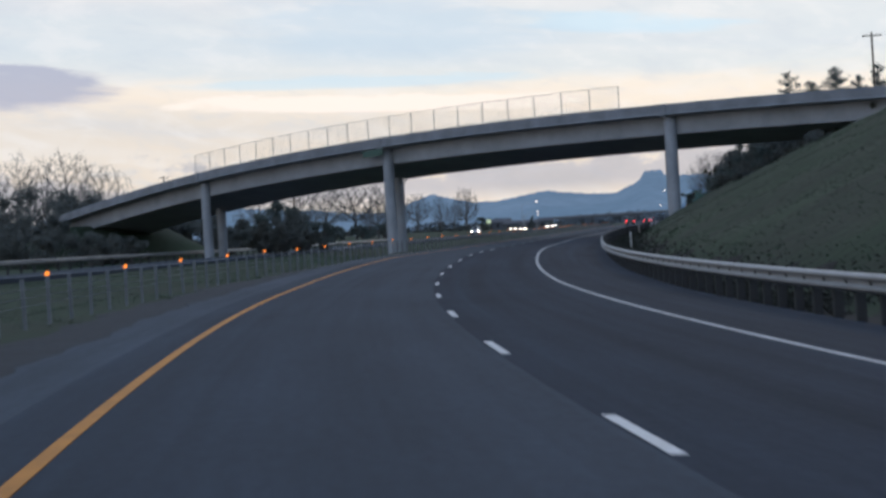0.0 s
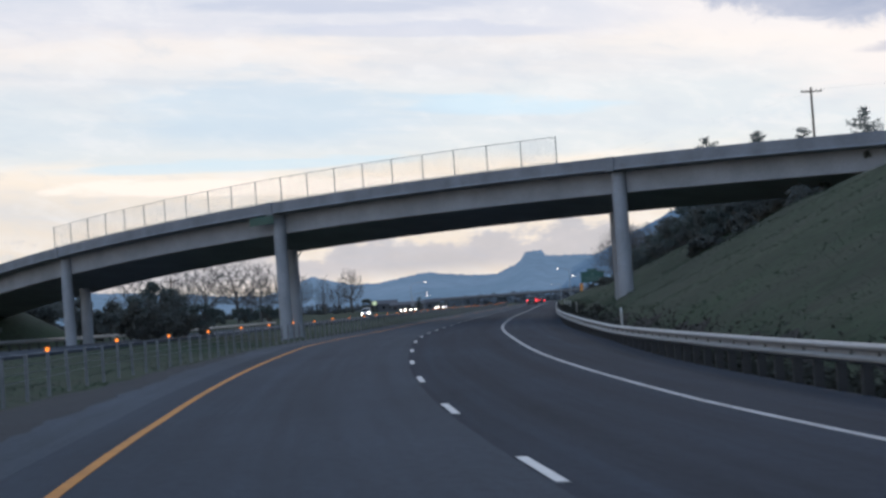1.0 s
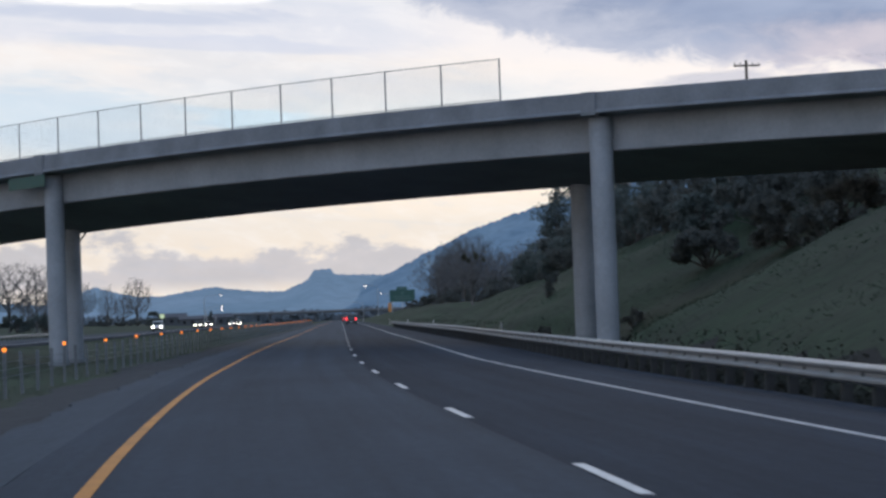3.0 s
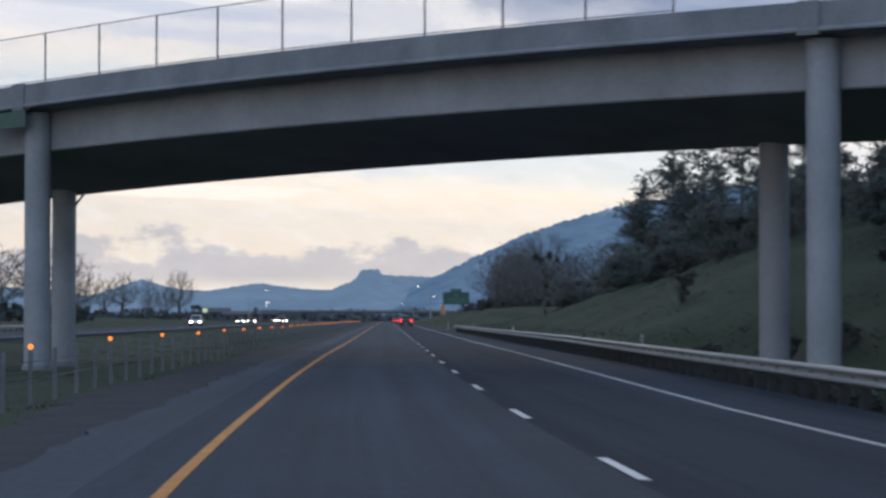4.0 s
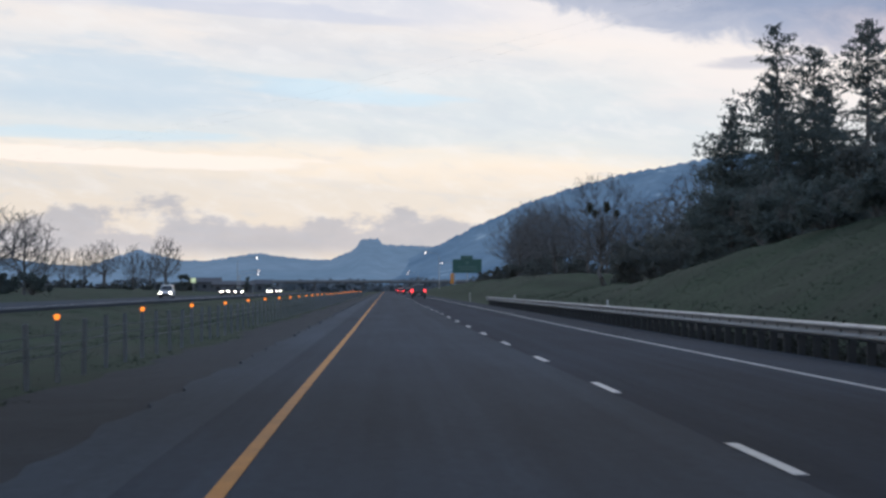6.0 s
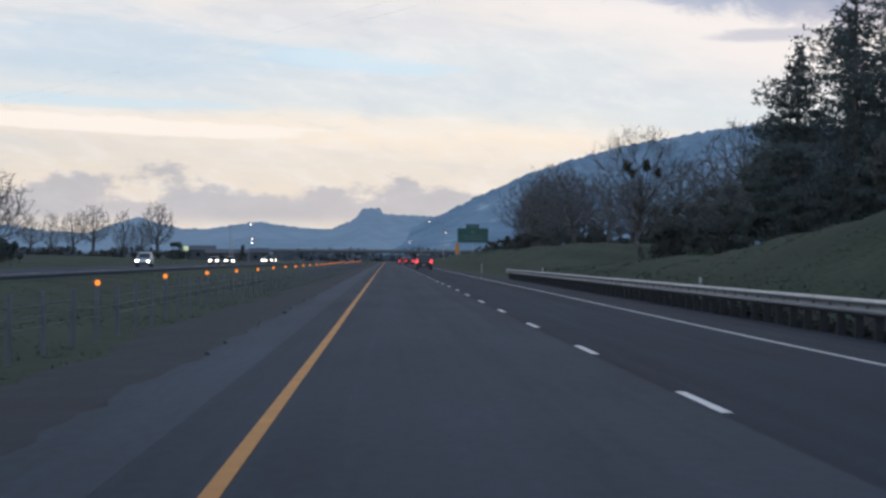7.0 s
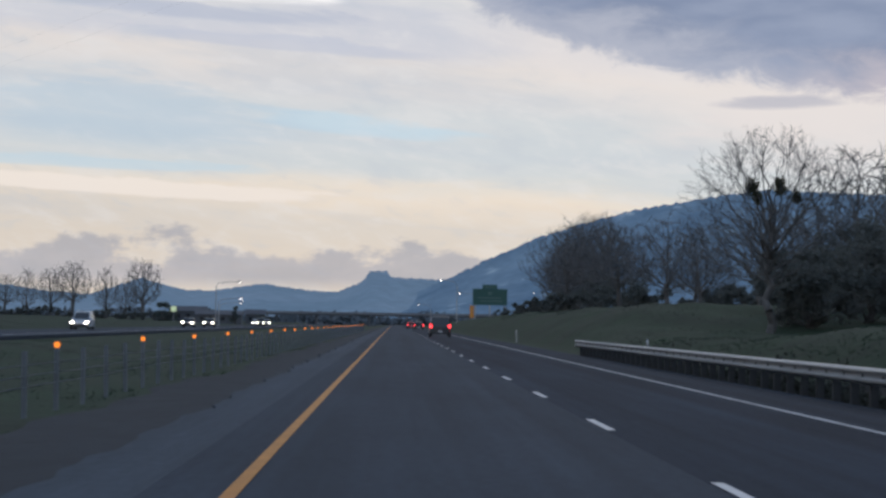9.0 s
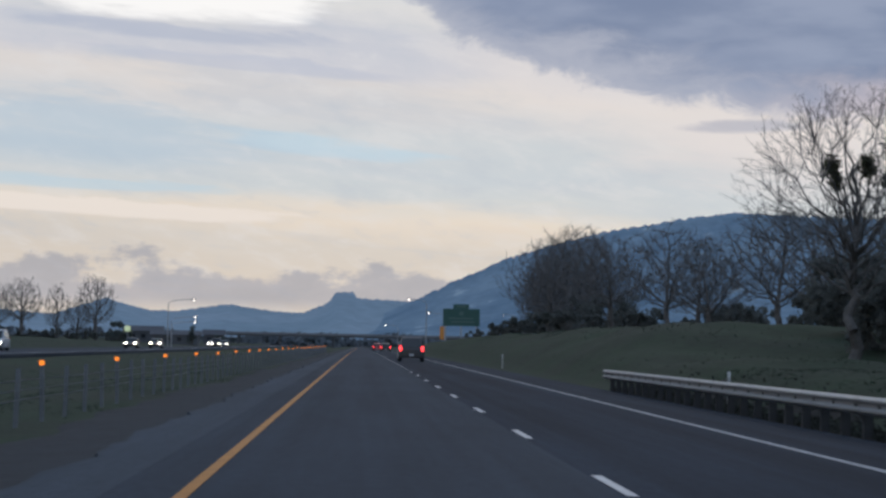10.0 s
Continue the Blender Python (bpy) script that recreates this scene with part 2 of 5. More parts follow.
BLADES = material("grass_blades", (0.028, 0.052, 0.031), 0.85, second=(0.036, 0.048, 0.034), scale=0.15, fine=0.3, spec=0.15, thin=0.45)
GRAVEL = material("verge_gravel", (0.019, 0.023, 0.029), 0.95, vary=0.4, scale=0.8, fine=0.3, bump=0.8, bump_scale=20, spec=0.2)
CONCRETE = material("concrete", (0.275, 0.293, 0.325), 0.85, vary=0.28, scale=0.35, fine=0.08, bump=0.15, bump_scale=12)
PARAPET = material("parapet_concrete", (0.190, 0.202, 0.225), 0.88, vary=0.35, scale=0.5, fine=0.1, bump=0.2, bump_scale=12)
STEEL = material("galvanised_steel", (0.225, 0.225, 0.225), 0.55, 0.4, vary=0.25, scale=1.2, fine=0.1)
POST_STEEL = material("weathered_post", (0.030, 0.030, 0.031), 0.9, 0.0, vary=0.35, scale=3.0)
CABLE_POST = material("pale_post", (0.135, 0.145, 0.155), 0.8, 0.0, vary=0.25, scale=3.0)
# reflectors are not lamps: their shine is put in as emission
AMBER = glow("amber_reflector_shine", (1.0, 0.26, 0.03), 1.6)
# soil tone taken darker to hold the shade below the rail
SOIL = material("shaded_bare_soil", (0.017, 0.017, 0.017), 0.95, vary=0.35, scale=0.7, fine=0.3, spec=0.1)


# ---- mesh helpers ----
def part(name, bm, mat, parent=None, label="", smooth=False):
    me = bpy.data.meshes.new(name)
    bm.normal_update()
    bm.to_mesh(me)
    bm.free()
    me.materials.append(mat)
    if smooth:
        me.polygons.foreach_set("use_smooth", [True] * len(me.polygons))
    ob = new(name, me)
    ob.parent = parent
    if label:
        tagged(ob, label)
    return ob


def raw(name, verts, faces, mat, parent=None, smooth=False):
    me = bpy.data.meshes.new(name)
    me.from_pydata([tuple(v) for v in verts], [], faces)
    me.update()
    me.materials.append(mat)
    if smooth:
        me.polygons.foreach_set("use_smooth", [True] * len(me.polygons))
    ob = new(name, me)
    ob.parent = parent
    return ob


def box(bm, x0, x1, y0, y1, z0, z1, bevel=0.0):
    r = bmesh.ops.create_cube(bm, size=1)
    for v in r["verts"]:
        v.co = Vector((x0 + (v.co.x + 0.5) * (x1 - x0), y0 + (v.co.y + 0.5) * (y1 - y0), z0 + (v.co.z + 0.5) * (z1 - z0)))
    if bevel:
        edges = {e for v in r["verts"] for e in v.link_edges}
        bmesh.ops.bevel(bm, geom=list(edges), offset=bevel, segments=2, affect="EDGES")
    return bm


def tube(bm, a, b, r0, r1=None, sides=10, caps=True):
    r1 = r0 if r1 is None else r1
    a, b = Vector(a), Vector(b)
    m = Matrix.Translation((a + b) / 2) @ (b - a).to_track_quat("Z", "Y").to_matrix().to_4x4()
    bmesh.ops.create_cone(bm, cap_ends=caps, segments=sides, radius1=r0, radius2=r1, depth=(b - a).length, matrix=m)
    return bm


def sweep(name, rings, mat, parent=None, closed=False, smooth=False, caps=True):
    """A skin over rings of equal length; closed: each ring is a closed outline."""
    k = len(rings[0])
    verts = [p for ring in rings for p in ring]
    faces = []
    for i in range(len(rings) - 1):
        for j in range(k if closed else k - 1):
            a, b = i * k + j, i * k + (j + 1) % k
            faces.append((a, b, b + k, a + k))
    if closed and caps:
        faces.append(tuple(range(k))[::-1])
        faces.append(tuple((len(rings) - 1) * k + j for j in range(k)))
    return raw(name, verts, faces, mat, parent, smooth)


def thing(name, label, category, at=(0, 0, 0), group="", turn=0.0):
    ob = new(name)
    ob.matrix_basis = pose(*at, 0, 0, turn)
    return tagged(ob, label, category, group)


# ---- the line of the road ----
# s runs along the yellow line, d to its right
KNOT_S = [-120, -20, 5, 30, 55, 80, 105, 130, 155, 180, 205, 230]
KNOT_H = [20.2, 12.87, 11.04, 9.21, 7.38, 5.47, 3.77, 2.54, 1.47, 0.64, 0.18, 0.0]
GS = np.arange(-120, 5200, 1.0)
GH = np.radians(np.interp(GS, KNOT_S, KNOT_H))
GX = np.concatenate([[0], np.cumsum(-np.sin((GH[1:] + GH[:-1]) / 2))])
GY = np.concatenate([[0], np.cumsum(np.cos((GH[1:] + GH[:-1]) / 2))])
GX -= np.interp(200, GS, GX)
GY += 200 - np.interp(200, GS, GY)


def bank(s):
    return np.interp(s, [110, 150, 200], [0.037, 0.014, 0.0])


def road_z(s, d):
    """The height of the paved surface, falling to the right in the bend and on the outer shoulder."""
    dip = np.interp(s, [-20, 30, 80, 130, 180, 230, 280, 330, 380, 430, 480], [0, -0.11, -0.14, 0.03, -0.09, -0.05, -0.08, -0.05, -0.04, -0.02, 0])
    return dip - bank(s) * np.clip(d, -3, 14) - 0.085 * np.clip(d - 7, 0, 3)


def on_road(s, d, up=0.0):
    h = np.interp(s, GS, GH)
    return (float(np.interp(s, GS, GX) + d * np.cos(h)), float(np.interp(s, GS, GY) + d * np.sin(h)), float(road_z(s, d) + up))


def to_road(x, y):
    """s and d of places, near the road exact, far off as along a straight road."""
    s = np.interp(y, GY, GS)
    for _ in range(4):
        h = np.interp(s, GS, GH)
        s = s + np.clip(-np.sin(h) * (x - np.interp(s, GS, GX)) + np.cos(h) * (y - np.interp(s, GS, GY)), -60, 60)
        s = np.clip(s, GS[0], GS[-1])
    h = np.interp(s, GS, GH)
    return s, np.cos(h) * (x - np.interp(s, GS, GX)) + np.sin(h) * (y - np.interp(s, GS, GY))


def crest(s):
    return np.interp(s, [-100, 180, 225, 270, 298, 334, 352, 400, 440, 470, 700, 1000, 1300], [12, 12.5, 11.5, 8.6, 6.2, 2.9, 1.7, 0.8, 0.8, 2.8, 2.8, 1.0, 0.0])


# ---- the line of the overpass ----
K = np.arange(-90, 130.1, 1.0)
KA = np.radians(38.2 + 0.2075 * np.clip(K, -30, 75))
KX = np.concatenate([[0], np.cumsum(-np.cos((KA[1:] + KA[:-1]) / 2))])
KY = np.concatenate([[0], np.cumsum(np.sin((KA[1:] + KA[:-1]) / 2))])
KX += 10.6 - np.interp(0, K, KX)
KY += 216.6 - np.interp(0, K, KY)


def deck_top(k):
    """The height of the near parapet's top."""
    return 10.45 - np.where(k > 4.7, 0.00049, 0.00035) * (k - 4.7) ** 2


def on_bridge(k, off, z):
    """k along the near edge of the deck to the left, off across it away from the road's start; z below or above the parapet's top."""
    a = np.interp(k, K, KA)
    return (float(np.interp(k, K, KX) + off * np.sin(a)), float(np.interp(k, K, KY) + off * np.cos(a)), float(deck_top(k) + z))


FILL_LEFT, FILL_RIGHT = (np.arange(100, 126, 3.0), 1), (np.arange(-84, -47, 3.0), -1)


def fill_point(k):
    x, y, z = on_bridge(k, 4.5, -1.6)
    return x, y, z


def waves(x, y):
    return 0.18 * np.sin(x * 0.21 + 1.3) * np.sin(y * 0.13) + 0.10 * np.sin(x * 0.53 + y * 0.31) + 0.06 * np.sin(x * 1.1 - y * 0.7)


def ground_z(x, y):
    x, y = np.asarray(x, float), np.asarray(y, float)
    s, d = to_road(x, y)
    z = np.where((d > -2.2) & (d < 11), road_z(s, d) - 0.14, 0.0)
    # right: verge, then the cut slope up to its crest
    edge = road_z(s, 10.5 + 0 * s) - 0.14
    # the bank steps back where the overpass crosses
    back = np.interp(s, [189, 201, 230, 250], [0.0, 4.8, 4.4, 0.2])
    rise = np.clip((d - 11.6 - back) * np.interp(s, [150, 235, 270], [0.45, 0.46, 0.5]), 0, None)
    top = crest(s)
    soft = rise / (1 + (rise / np.maximum(top, 0.3)) ** 4) ** 0.25
    right = edge + 0.35 * rise.clip(0, 0.6) / 0.6 + soft + waves(x, y) * np.clip((d - 12) / 4, 0, 1) - np.clip((d - 60) / 500, 0, 1) * top * 0.6
    z = np.where(d >= 10.5, right, z)
    # left: a shallow median, the other carriageway, a field behind that rises gently
    t = np.clip((-d - 1.8) / 3.0, 0, 1)
    median = -0.14 - 0.11 * t - 0.55 * np.clip((-d - 6) / 4, 0, 1) * np.clip((-d - 18) / -6, 0, 1) + 0.5 * waves(x, y) * np.clip((-d - 2.5) / 3, 0, 1) * 0.4
    far = -0.25 + 0.03 * np.clip(-d - 40, 0, 60) * np.clip((s - 330) / 150, 0, 1) + waves(x, y) * np.clip((-d - 38) / 6, 0, 1)
    left = np.where(d < -20, np.where(d > -37, -0.25, far), median)
    z = np.where(d <= -2.2, left, z)
    # the fills that carry both ends of the overpass
    for ks, side in (FILL_LEFT, FILL_RIGHT):
        for k in ks:
            cx, cy, top = fill_point(k)
            reach = np.hypot(x - cx, y - cy)
            z = np.maximum(z, top - np.clip(reach - 6.0, 0, None) * 0.55)
    return z


def height(x, y):
    return float(ground_z(np.array([x]), np.array([y]))[0])


def make_ground():
    def axis(stops):
        out = []
        for lo, hi, step in stops:
            out += list(np.arange(lo, hi, step))
        return np.array(out)

    xs = axis([(-4000, -600, 425), (-600, -120, 40), (-120, -40, 5), (-40, -12, 2), (-12, 45, 0.75), (45, 120, 5), (120, 600, 40), (600, 4001, 425)])
    ys = axis([(-400, -60, 40), (-60, 0, 8), (0, 520, 2.5), (520, 1000, 10), (1000, 2000, 50), (2000, 5000, 250)])
    X, Y = np.meshgrid(xs, ys)
    Z = ground_z(X, Y)
    verts = np.stack([X, Y, Z], -1).reshape(-1, 3)
    n, m = len(xs), len(ys)
    i = np.arange(m - 1)[:, None] * n + np.arange(n - 1)
    faces = np.stack([i, i + 1, i + n + 1, i + n], -1).reshape(-1, 4)
    ob = raw("ground", verts.tolist(), faces.tolist(), GRASS, smooth=True)
    tagged(ob, "rough winter grass on verges, median, slope and fields", "ground", kind="structure")


make_ground()


def strip(name, s0, s1, d0, d1, up, mat, step=4.0, parent=None, thick=0.25, cuts=1, fray=0.0):
    """A paved strip with a body below its surface; fray: how far its left edge has broken away unevenly."""
    ss = np.arange(s0, s1 + 0.01, step if s1 - s0 > step else (s1 - s0))
    rings = []
    for s in ss:
        lo = d0 + fray * (0.6 * math.sin(s * 0.41) * math.sin(s * 0.13 + 1) + 0.4 * math.sin(s * 1.3) + 0.3 * math.sin(s * 2.9 + 2))
        ds = [lo + (d1 - lo) * k / cuts for k in range(cuts + 1)]
        rings.append([on_road(s, d, up) for d in ds] + [on_road(s, d1, up - thick), on_road(s, lo, up - thick)])
    ob = sweep(name, rings, mat, parent, closed=True)
    lane = ob.data.uv_layers.new(name="lane")
    at = np.array([(d, s) for s in ss for d in [d0 + (d1 - d0) * k / cuts for k in range(cuts + 1)] + [d1, d0]])
    idx = np.zeros(len(ob.data.loops), dtype=np.int32)
    ob.data.loops.foreach_get("vertex_index", idx)
    lane.data.foreach_set("uv", at[idx].ravel())
    return ob


road = tagged(strip("road", -60, 1400, -0.62, 3.60, 0.0, ASPHALT, 4.0, cuts=4), "grey worn asphalt lane with lane markings", "road", kind="structure")
shoulder = tagged(strip("shoulder", -60, 1400, -1.46, -0.622, 0.0, SHOULDER, 1.0, cuts=2, fray=0.13), "paler worn asphalt shoulder with a broken edge", "road", kind="structure")
outer = tagged(strip("outer_lane", -60, 1400, 3.602, 10.2, 0.0, ASPHALT_DARK, 4.0, cuts=6), "darker newer asphalt of the outer lane and shoulder", "road", kind="structure")
far_road = tagged(strip("opposite_road", -60, 1400, -34.5, -22.0, -0.02, ASPHALT, 6.0, cuts=2), "grey asphalt carriageway across the median", "road", kind="structure")


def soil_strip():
    """Bare soil that follows the ground under the guardrail, darkened with the rail's shade."""
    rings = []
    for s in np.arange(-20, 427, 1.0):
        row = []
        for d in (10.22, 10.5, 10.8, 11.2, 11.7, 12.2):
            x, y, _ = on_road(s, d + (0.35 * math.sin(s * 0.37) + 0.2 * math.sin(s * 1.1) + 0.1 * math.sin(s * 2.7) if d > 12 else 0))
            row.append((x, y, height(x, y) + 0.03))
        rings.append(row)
    tagged(sweep("soil", rings, SOIL), "bare soil strip with painted shade under the guardrail", "soil", kind="structure")


soil_strip()


def gravel_verge():
    """Dirty gravel from the broken edge of the shoulder down to the grass."""
    rings = []
    for s in np.arange(-40, 900, 1.5):
        worn = 0.35 * math.sin(s * 0.19) * math.sin(s * 0.07 + 1) + 0.16 * math.sin(s * 0.83) + 0.08 * math.sin(s * 2.1)
        row = [on_road(s, -1.2, -0.03), on_road(s, -1.75, -0.045)]
        for d in (-2.4, -3.2 + worn, -3.5 + worn):
            x, y, z = on_road(s, d)
            row.append((x, y, height(x, y) + (0.05 if d > -2.5 else 0.03 if d > -3.3 + worn else -0.05)))
        rings.append(row[::-1])
    tagged(sweep("verge", rings, GRAVEL, smooth=True), "strip of dirty gravel beside the paved shoulder", "gravel", kind="structure")


gravel_verge()
strip("yellow_line", -60, 1200, -0.05, 0.06, 0.006, YELLOW, 4.0, road, 0.004)
strip("white_line", -60, 1200, 6.84, 6.95, 0.006, EDGE_PAINT, 4.0, outer, 0.004)
strip("white_line", -60, 1200, -24.1, -23.95, 0.0, WHITE_PAINT, 6.0, far_road, 0.004)
for k in range(-4, 60):
    mid = 19.19 + 12.192 * k
    strip("lane_dash", mid - 1.55, mid + 1.55, 3.625, 3.725, 0.006, WHITE_PAINT, 3.1, outer, 0.004)


# ---- the overpass ----
def make_overpass():
    top = thing("overpass", "grey concrete road bridge on round columns across the motorway", "bridge")
    ks = np.arange(-80, 118, 2.0)
    # box girder: near face upright, soffit falling to the far side
    outline = [(1.25, -0.84), (1.25, -2.44), (1.31, -2.50), (7.4, -3.58), (7.6, -3.46), (7.6, -1.6), (1.4, -0.86)]
    sweep("girder", [[on_bridge(k, o, z) for o, z in outline] for k in ks], CONCRETE, top, closed=True)
    deck = [(0.02, -0.89), (0.05, -0.70), (9.5, -1.35), (9.5, -1.62), (7.6, -1.68), (1.3, -0.98)]
    sweep("deck", [[on_bridge(k, o, z) for o, z in deck] for k in ks], CONCRETE, top, closed=True)
    for o, dz in ((0.0, 0.0), (9.2, -0.62)):
        rail = [(o + 0.02, -0.92 + dz), (o - 0.05, -0.90 + dz), (o - 0.06, -0.84 + dz), (o + 0.03, -0.75 + dz), (o + 0.06, -0.03 + dz), (o + 0.09, dz), (o + 0.25, dz), (o + 0.28, -0.03 + dz), (o + 0.36, -0.72 + dz)]
        sweep("parapet", [[on_bridge(k, oo, z) for oo, z in rail] for k in ks], PARAPET, top, closed=True)
    for k in (-4.6, 30.2, 63.5):
        near = on_bridge(k, 0.95, -1.03)
        for x, y, z in (near, (near[0] - 0.1, near[1] + 8.3, near[2] - 2.2)):
            base = height(x, y) - 0.4
            bm = tube(bmesh.new(), (x, y, base), (x, y, z), 0.5, sides=28)
            col = part("column", bm, CONCRETE, top, smooth=False)
            bm = tube(bmesh.new(), (x, y, base), (x, y, max(base + 0.6, height(x, y) + 0.12)), 0.62, 0.56, sides=28)
            part("footing", bm, PARAPET, col)
            if k == 30.2 and y > near[1] + 1:
                part("drain_pipe", tube(bmesh.new(), (x + 0.46, y - 0.2, z - 1.0), (x + 0.95, y - 0.2, z - 0.35), 0.05, sides=8), PARAPET, top)
    # deck joints over the columns
    for k in (-4.6, 30.2, 63.5):
        bm = bmesh.new()
        vs = [bm.verts.new(on_bridge(k + dk, -0.045, z)) for dk, z in ((-0.35, -0.99), (0.35, -0.99), (0.35, 0.01), (-0.35, 0.01))]
        vs += [bm.verts.new(on_bridge(k + dk, 0.30, z)) for dk, z in ((-0.35, -0.99), (0.35, -0.99), (0.35, 0.01), (-0.35, 0.01))]
        for f in ((0, 1, 2, 3), (4, 7, 6, 5), (0, 4, 5, 1), (1, 5, 6, 2), (2, 6, 7, 3), (3, 7, 4, 0)):
            bm.faces.new([vs[q] for q in f])
        part("pilaster", bm, PARAPET, top)
    return top


overpass = make_overpass()


def make_fence():
    top = thing("bridge_fence", "tall grey chain-link fence on steel posts along the parapet", "fence")
    bay = 3.19
    mesh_k = np.arange(0, 20.5) * bay
    for k in mesh_k:
        a, b = on_bridge(k, 0.13, -0.02), on_bridge(k, 0.13, 1.86)
        part("post", tube(bmesh.new(), a, b, 0.035, sides=8), STEEL_DARK, top)
    for z in (1.84, 0.06):
        rings = []
        for k in mesh_k:
            x, y, h = on_bridge(k, 0.13, z)
            rings.append([(x, y + 0.02 * math.cos(q), h + 0.02 * math.sin(q)) for q in np.arange(6) * math.pi / 3])
        sweep("rail", rings, STEEL_DARK, top, closed=True)
    for k in mesh_k[:-1]:
        bm = bmesh.new()
        step = 0.17
        n = int(bay / step)
        for q in range(-11, n + 1):
            for lean in (1, -1):
                u0, u1 = q * step, q * step + 1.76
                z0, z1 = (0.07, 1.83) if lean == 1 else (1.83, 0.07)
                if u0 < 0:
                    z0 += (z1 - z0) * (-u0 / 1.76)
                    u0 = 0.0
                if u1 > bay:
                    z1 = z0 + (z1 - z0) * (bay - u0) / (u1 - u0)
                    u1 = bay
                if u1 - u0 < 0.05:
                    continue
                p, r = Vector(on_bridge(k + u0, 0.13, z0)), Vector(on_bridge(k + u1, 0.13, z1))
                w = Vector((0, 0, 0.004))
                bm.faces.new([bm.verts.new(v) for v in (p - w, r - w, r + w, p + w)])
        part("wire_mesh", bm, STEEL_DARK, top)


STEEL_DARK = material("fence_steel", (0.16, 0.16, 0.17), 0.6, 0.3, vary=0.2, scale=3)
make_fence()


# ---- roadside barriers ----
def make_guardrail(name, label, s0, s1, d, top_at, facing=-1, step=1.905):
    """A W-beam on posts; facing -1 looks towards smaller d."""
    top = thing(name, label, "guardrail")
    shape = [(0.0, 0.0), (-0.03, -0.012), (-0.082, -0.05), (-0.082, -0.085), (-0.012, -0.135), (-0.012, -0.175), (-0.082, -0.225), (-0.082, -0.26), (-0.03, -0.298), (0.0, -0.31),
             (0.006, -0.30), (-0.024, -0.288), (-0.070, -0.256), (-0.070, -0.229), (0.0, -0.179), (0.0, -0.131), (-0.070, -0.081), (-0.070, -0.054), (-0.024, -0.022), (0.006, -0.01)]

    def at(s, o, z):
        x, y, _ = on_road(s, d - facing * o)
        return (x, y, float(top_at(s)) + z)

    ss = list(np.arange(s0, s1, 3.81)) + [s1]
    for a, b in zip(ss, ss[1:]):
        sweep("beam", [[at(s, o, z) for o, z in shape] for s in np.linspace(a, b + 0.1, 3)], STEEL, top, closed=True)
    for s in np.arange(s0 + 0.3, s1 - 0.2, step):
        x, y, _ = on_road(s, d - facing * 0.20)
        g = height(x, y)
        z = float(top_at(s))
        h = float(np.interp(s, GS, GH))
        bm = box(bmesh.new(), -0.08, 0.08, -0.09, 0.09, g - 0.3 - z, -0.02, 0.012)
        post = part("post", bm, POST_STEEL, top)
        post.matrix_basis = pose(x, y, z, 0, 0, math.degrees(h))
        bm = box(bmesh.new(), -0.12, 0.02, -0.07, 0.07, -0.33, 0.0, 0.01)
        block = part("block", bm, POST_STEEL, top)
        x, y, _ = on_road(s, d - facing * 0.09)
        block.matrix_basis = pose(x, y, z - 0.005, 0, 0, math.degrees(h))
    return top


def right_top(s):
    return np.interp(s, [60, 125, 155, 190, 250], [0.06, 0.08, 0.26, 0.36, 0.47])


make_guardrail("guardrail", "long galvanised steel guardrail with dark posts along the shoulder", -20, 423, 10.0, right_top, -1)
make_guardrail("guardrail", "pale steel guardrail on the far side of the opposite road", 90, 440, -36.3, lambda s: np.interp(s, [200, 330], [0.95, 0.5]), 1, 3.81)


def barrier_line(s):
    """Where the cable barrier runs, and the ground below it."""
    x, y, _ = on_road(s, -3.85)
    return x, y, height(x, y)


def make_cable_barrier():
    top = thing("cable_barrier", "median cable barrier of pale posts with amber reflectors", "barrier")
    first = part("post", box(bmesh.new(), -0.035, 0.035, -0.045, 0.045, -0.3, 0.91, 0.012), CABLE_POST, top)
    ref = part("reflector", box(bmesh.new(), -0.045, 0.045, -0.022, 0.022, 0.925, 1.015, 0.018), AMBER, first, "amber reflector with its shine put in as glow")
    bay = 12.175 / 4
    for i in range(216):
        s = 342.3 + bay * (i - 96)
        x, y, g = barrier_line(s)
        post = first if i == 0 else new("post", first.data)
        post.parent = top
        post.matrix_basis = pose(x, y, g, random.uniform(-2.5, 2.5), random.uniform(-1.5, 1.5), math.degrees(float(np.interp(s, GS, GH))))
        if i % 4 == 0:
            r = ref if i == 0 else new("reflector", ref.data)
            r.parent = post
            tagged(r, "amber reflector with its shine put in as glow")
    for z in (0.42, 0.57, 0.72):
        pts = []
        for s in np.arange(342.3 - 96 * bay, 342.3 + 119 * bay, bay):
            x, y, g = barrier_line(s)
            pts.append(Vector((x, y, g + z)))
        rings = [[tuple(p + Vector((0.009 * math.cos(q), 0, 0.009 * math.sin(q)))) for q in (0.5, 2.6, 4.7)] for p in pts]
        sweep("cable", rings, CABLE_POST, top, closed=True)


make_cable_barrier()


import collections

# ---- trees ----
BARK = material("dark_bark", (0.120, 0.114, 0.110), 0.95, vary=0.4, scale=3.0, fine=0.25, spec=0.2)
TWIG = material("bare_twigs", (0.115, 0.112, 0.114), 0.95, vary=0.3, scale=1.0, spec=0.2)
NEEDLE = material("conifer_needles", (0.105, 0.126, 0.122), 0.9, second=(0.082, 0.100, 0.098), scale=0.4, fine=0.3, spec=0.15, thin=0.45)
LEAF = material("evergreen_leaves", (0.110, 0.128, 0.122), 0.9, second=(0.086, 0.102, 0.098), scale=0.4, fine=0.3, spec=0.15, thin=0.45)
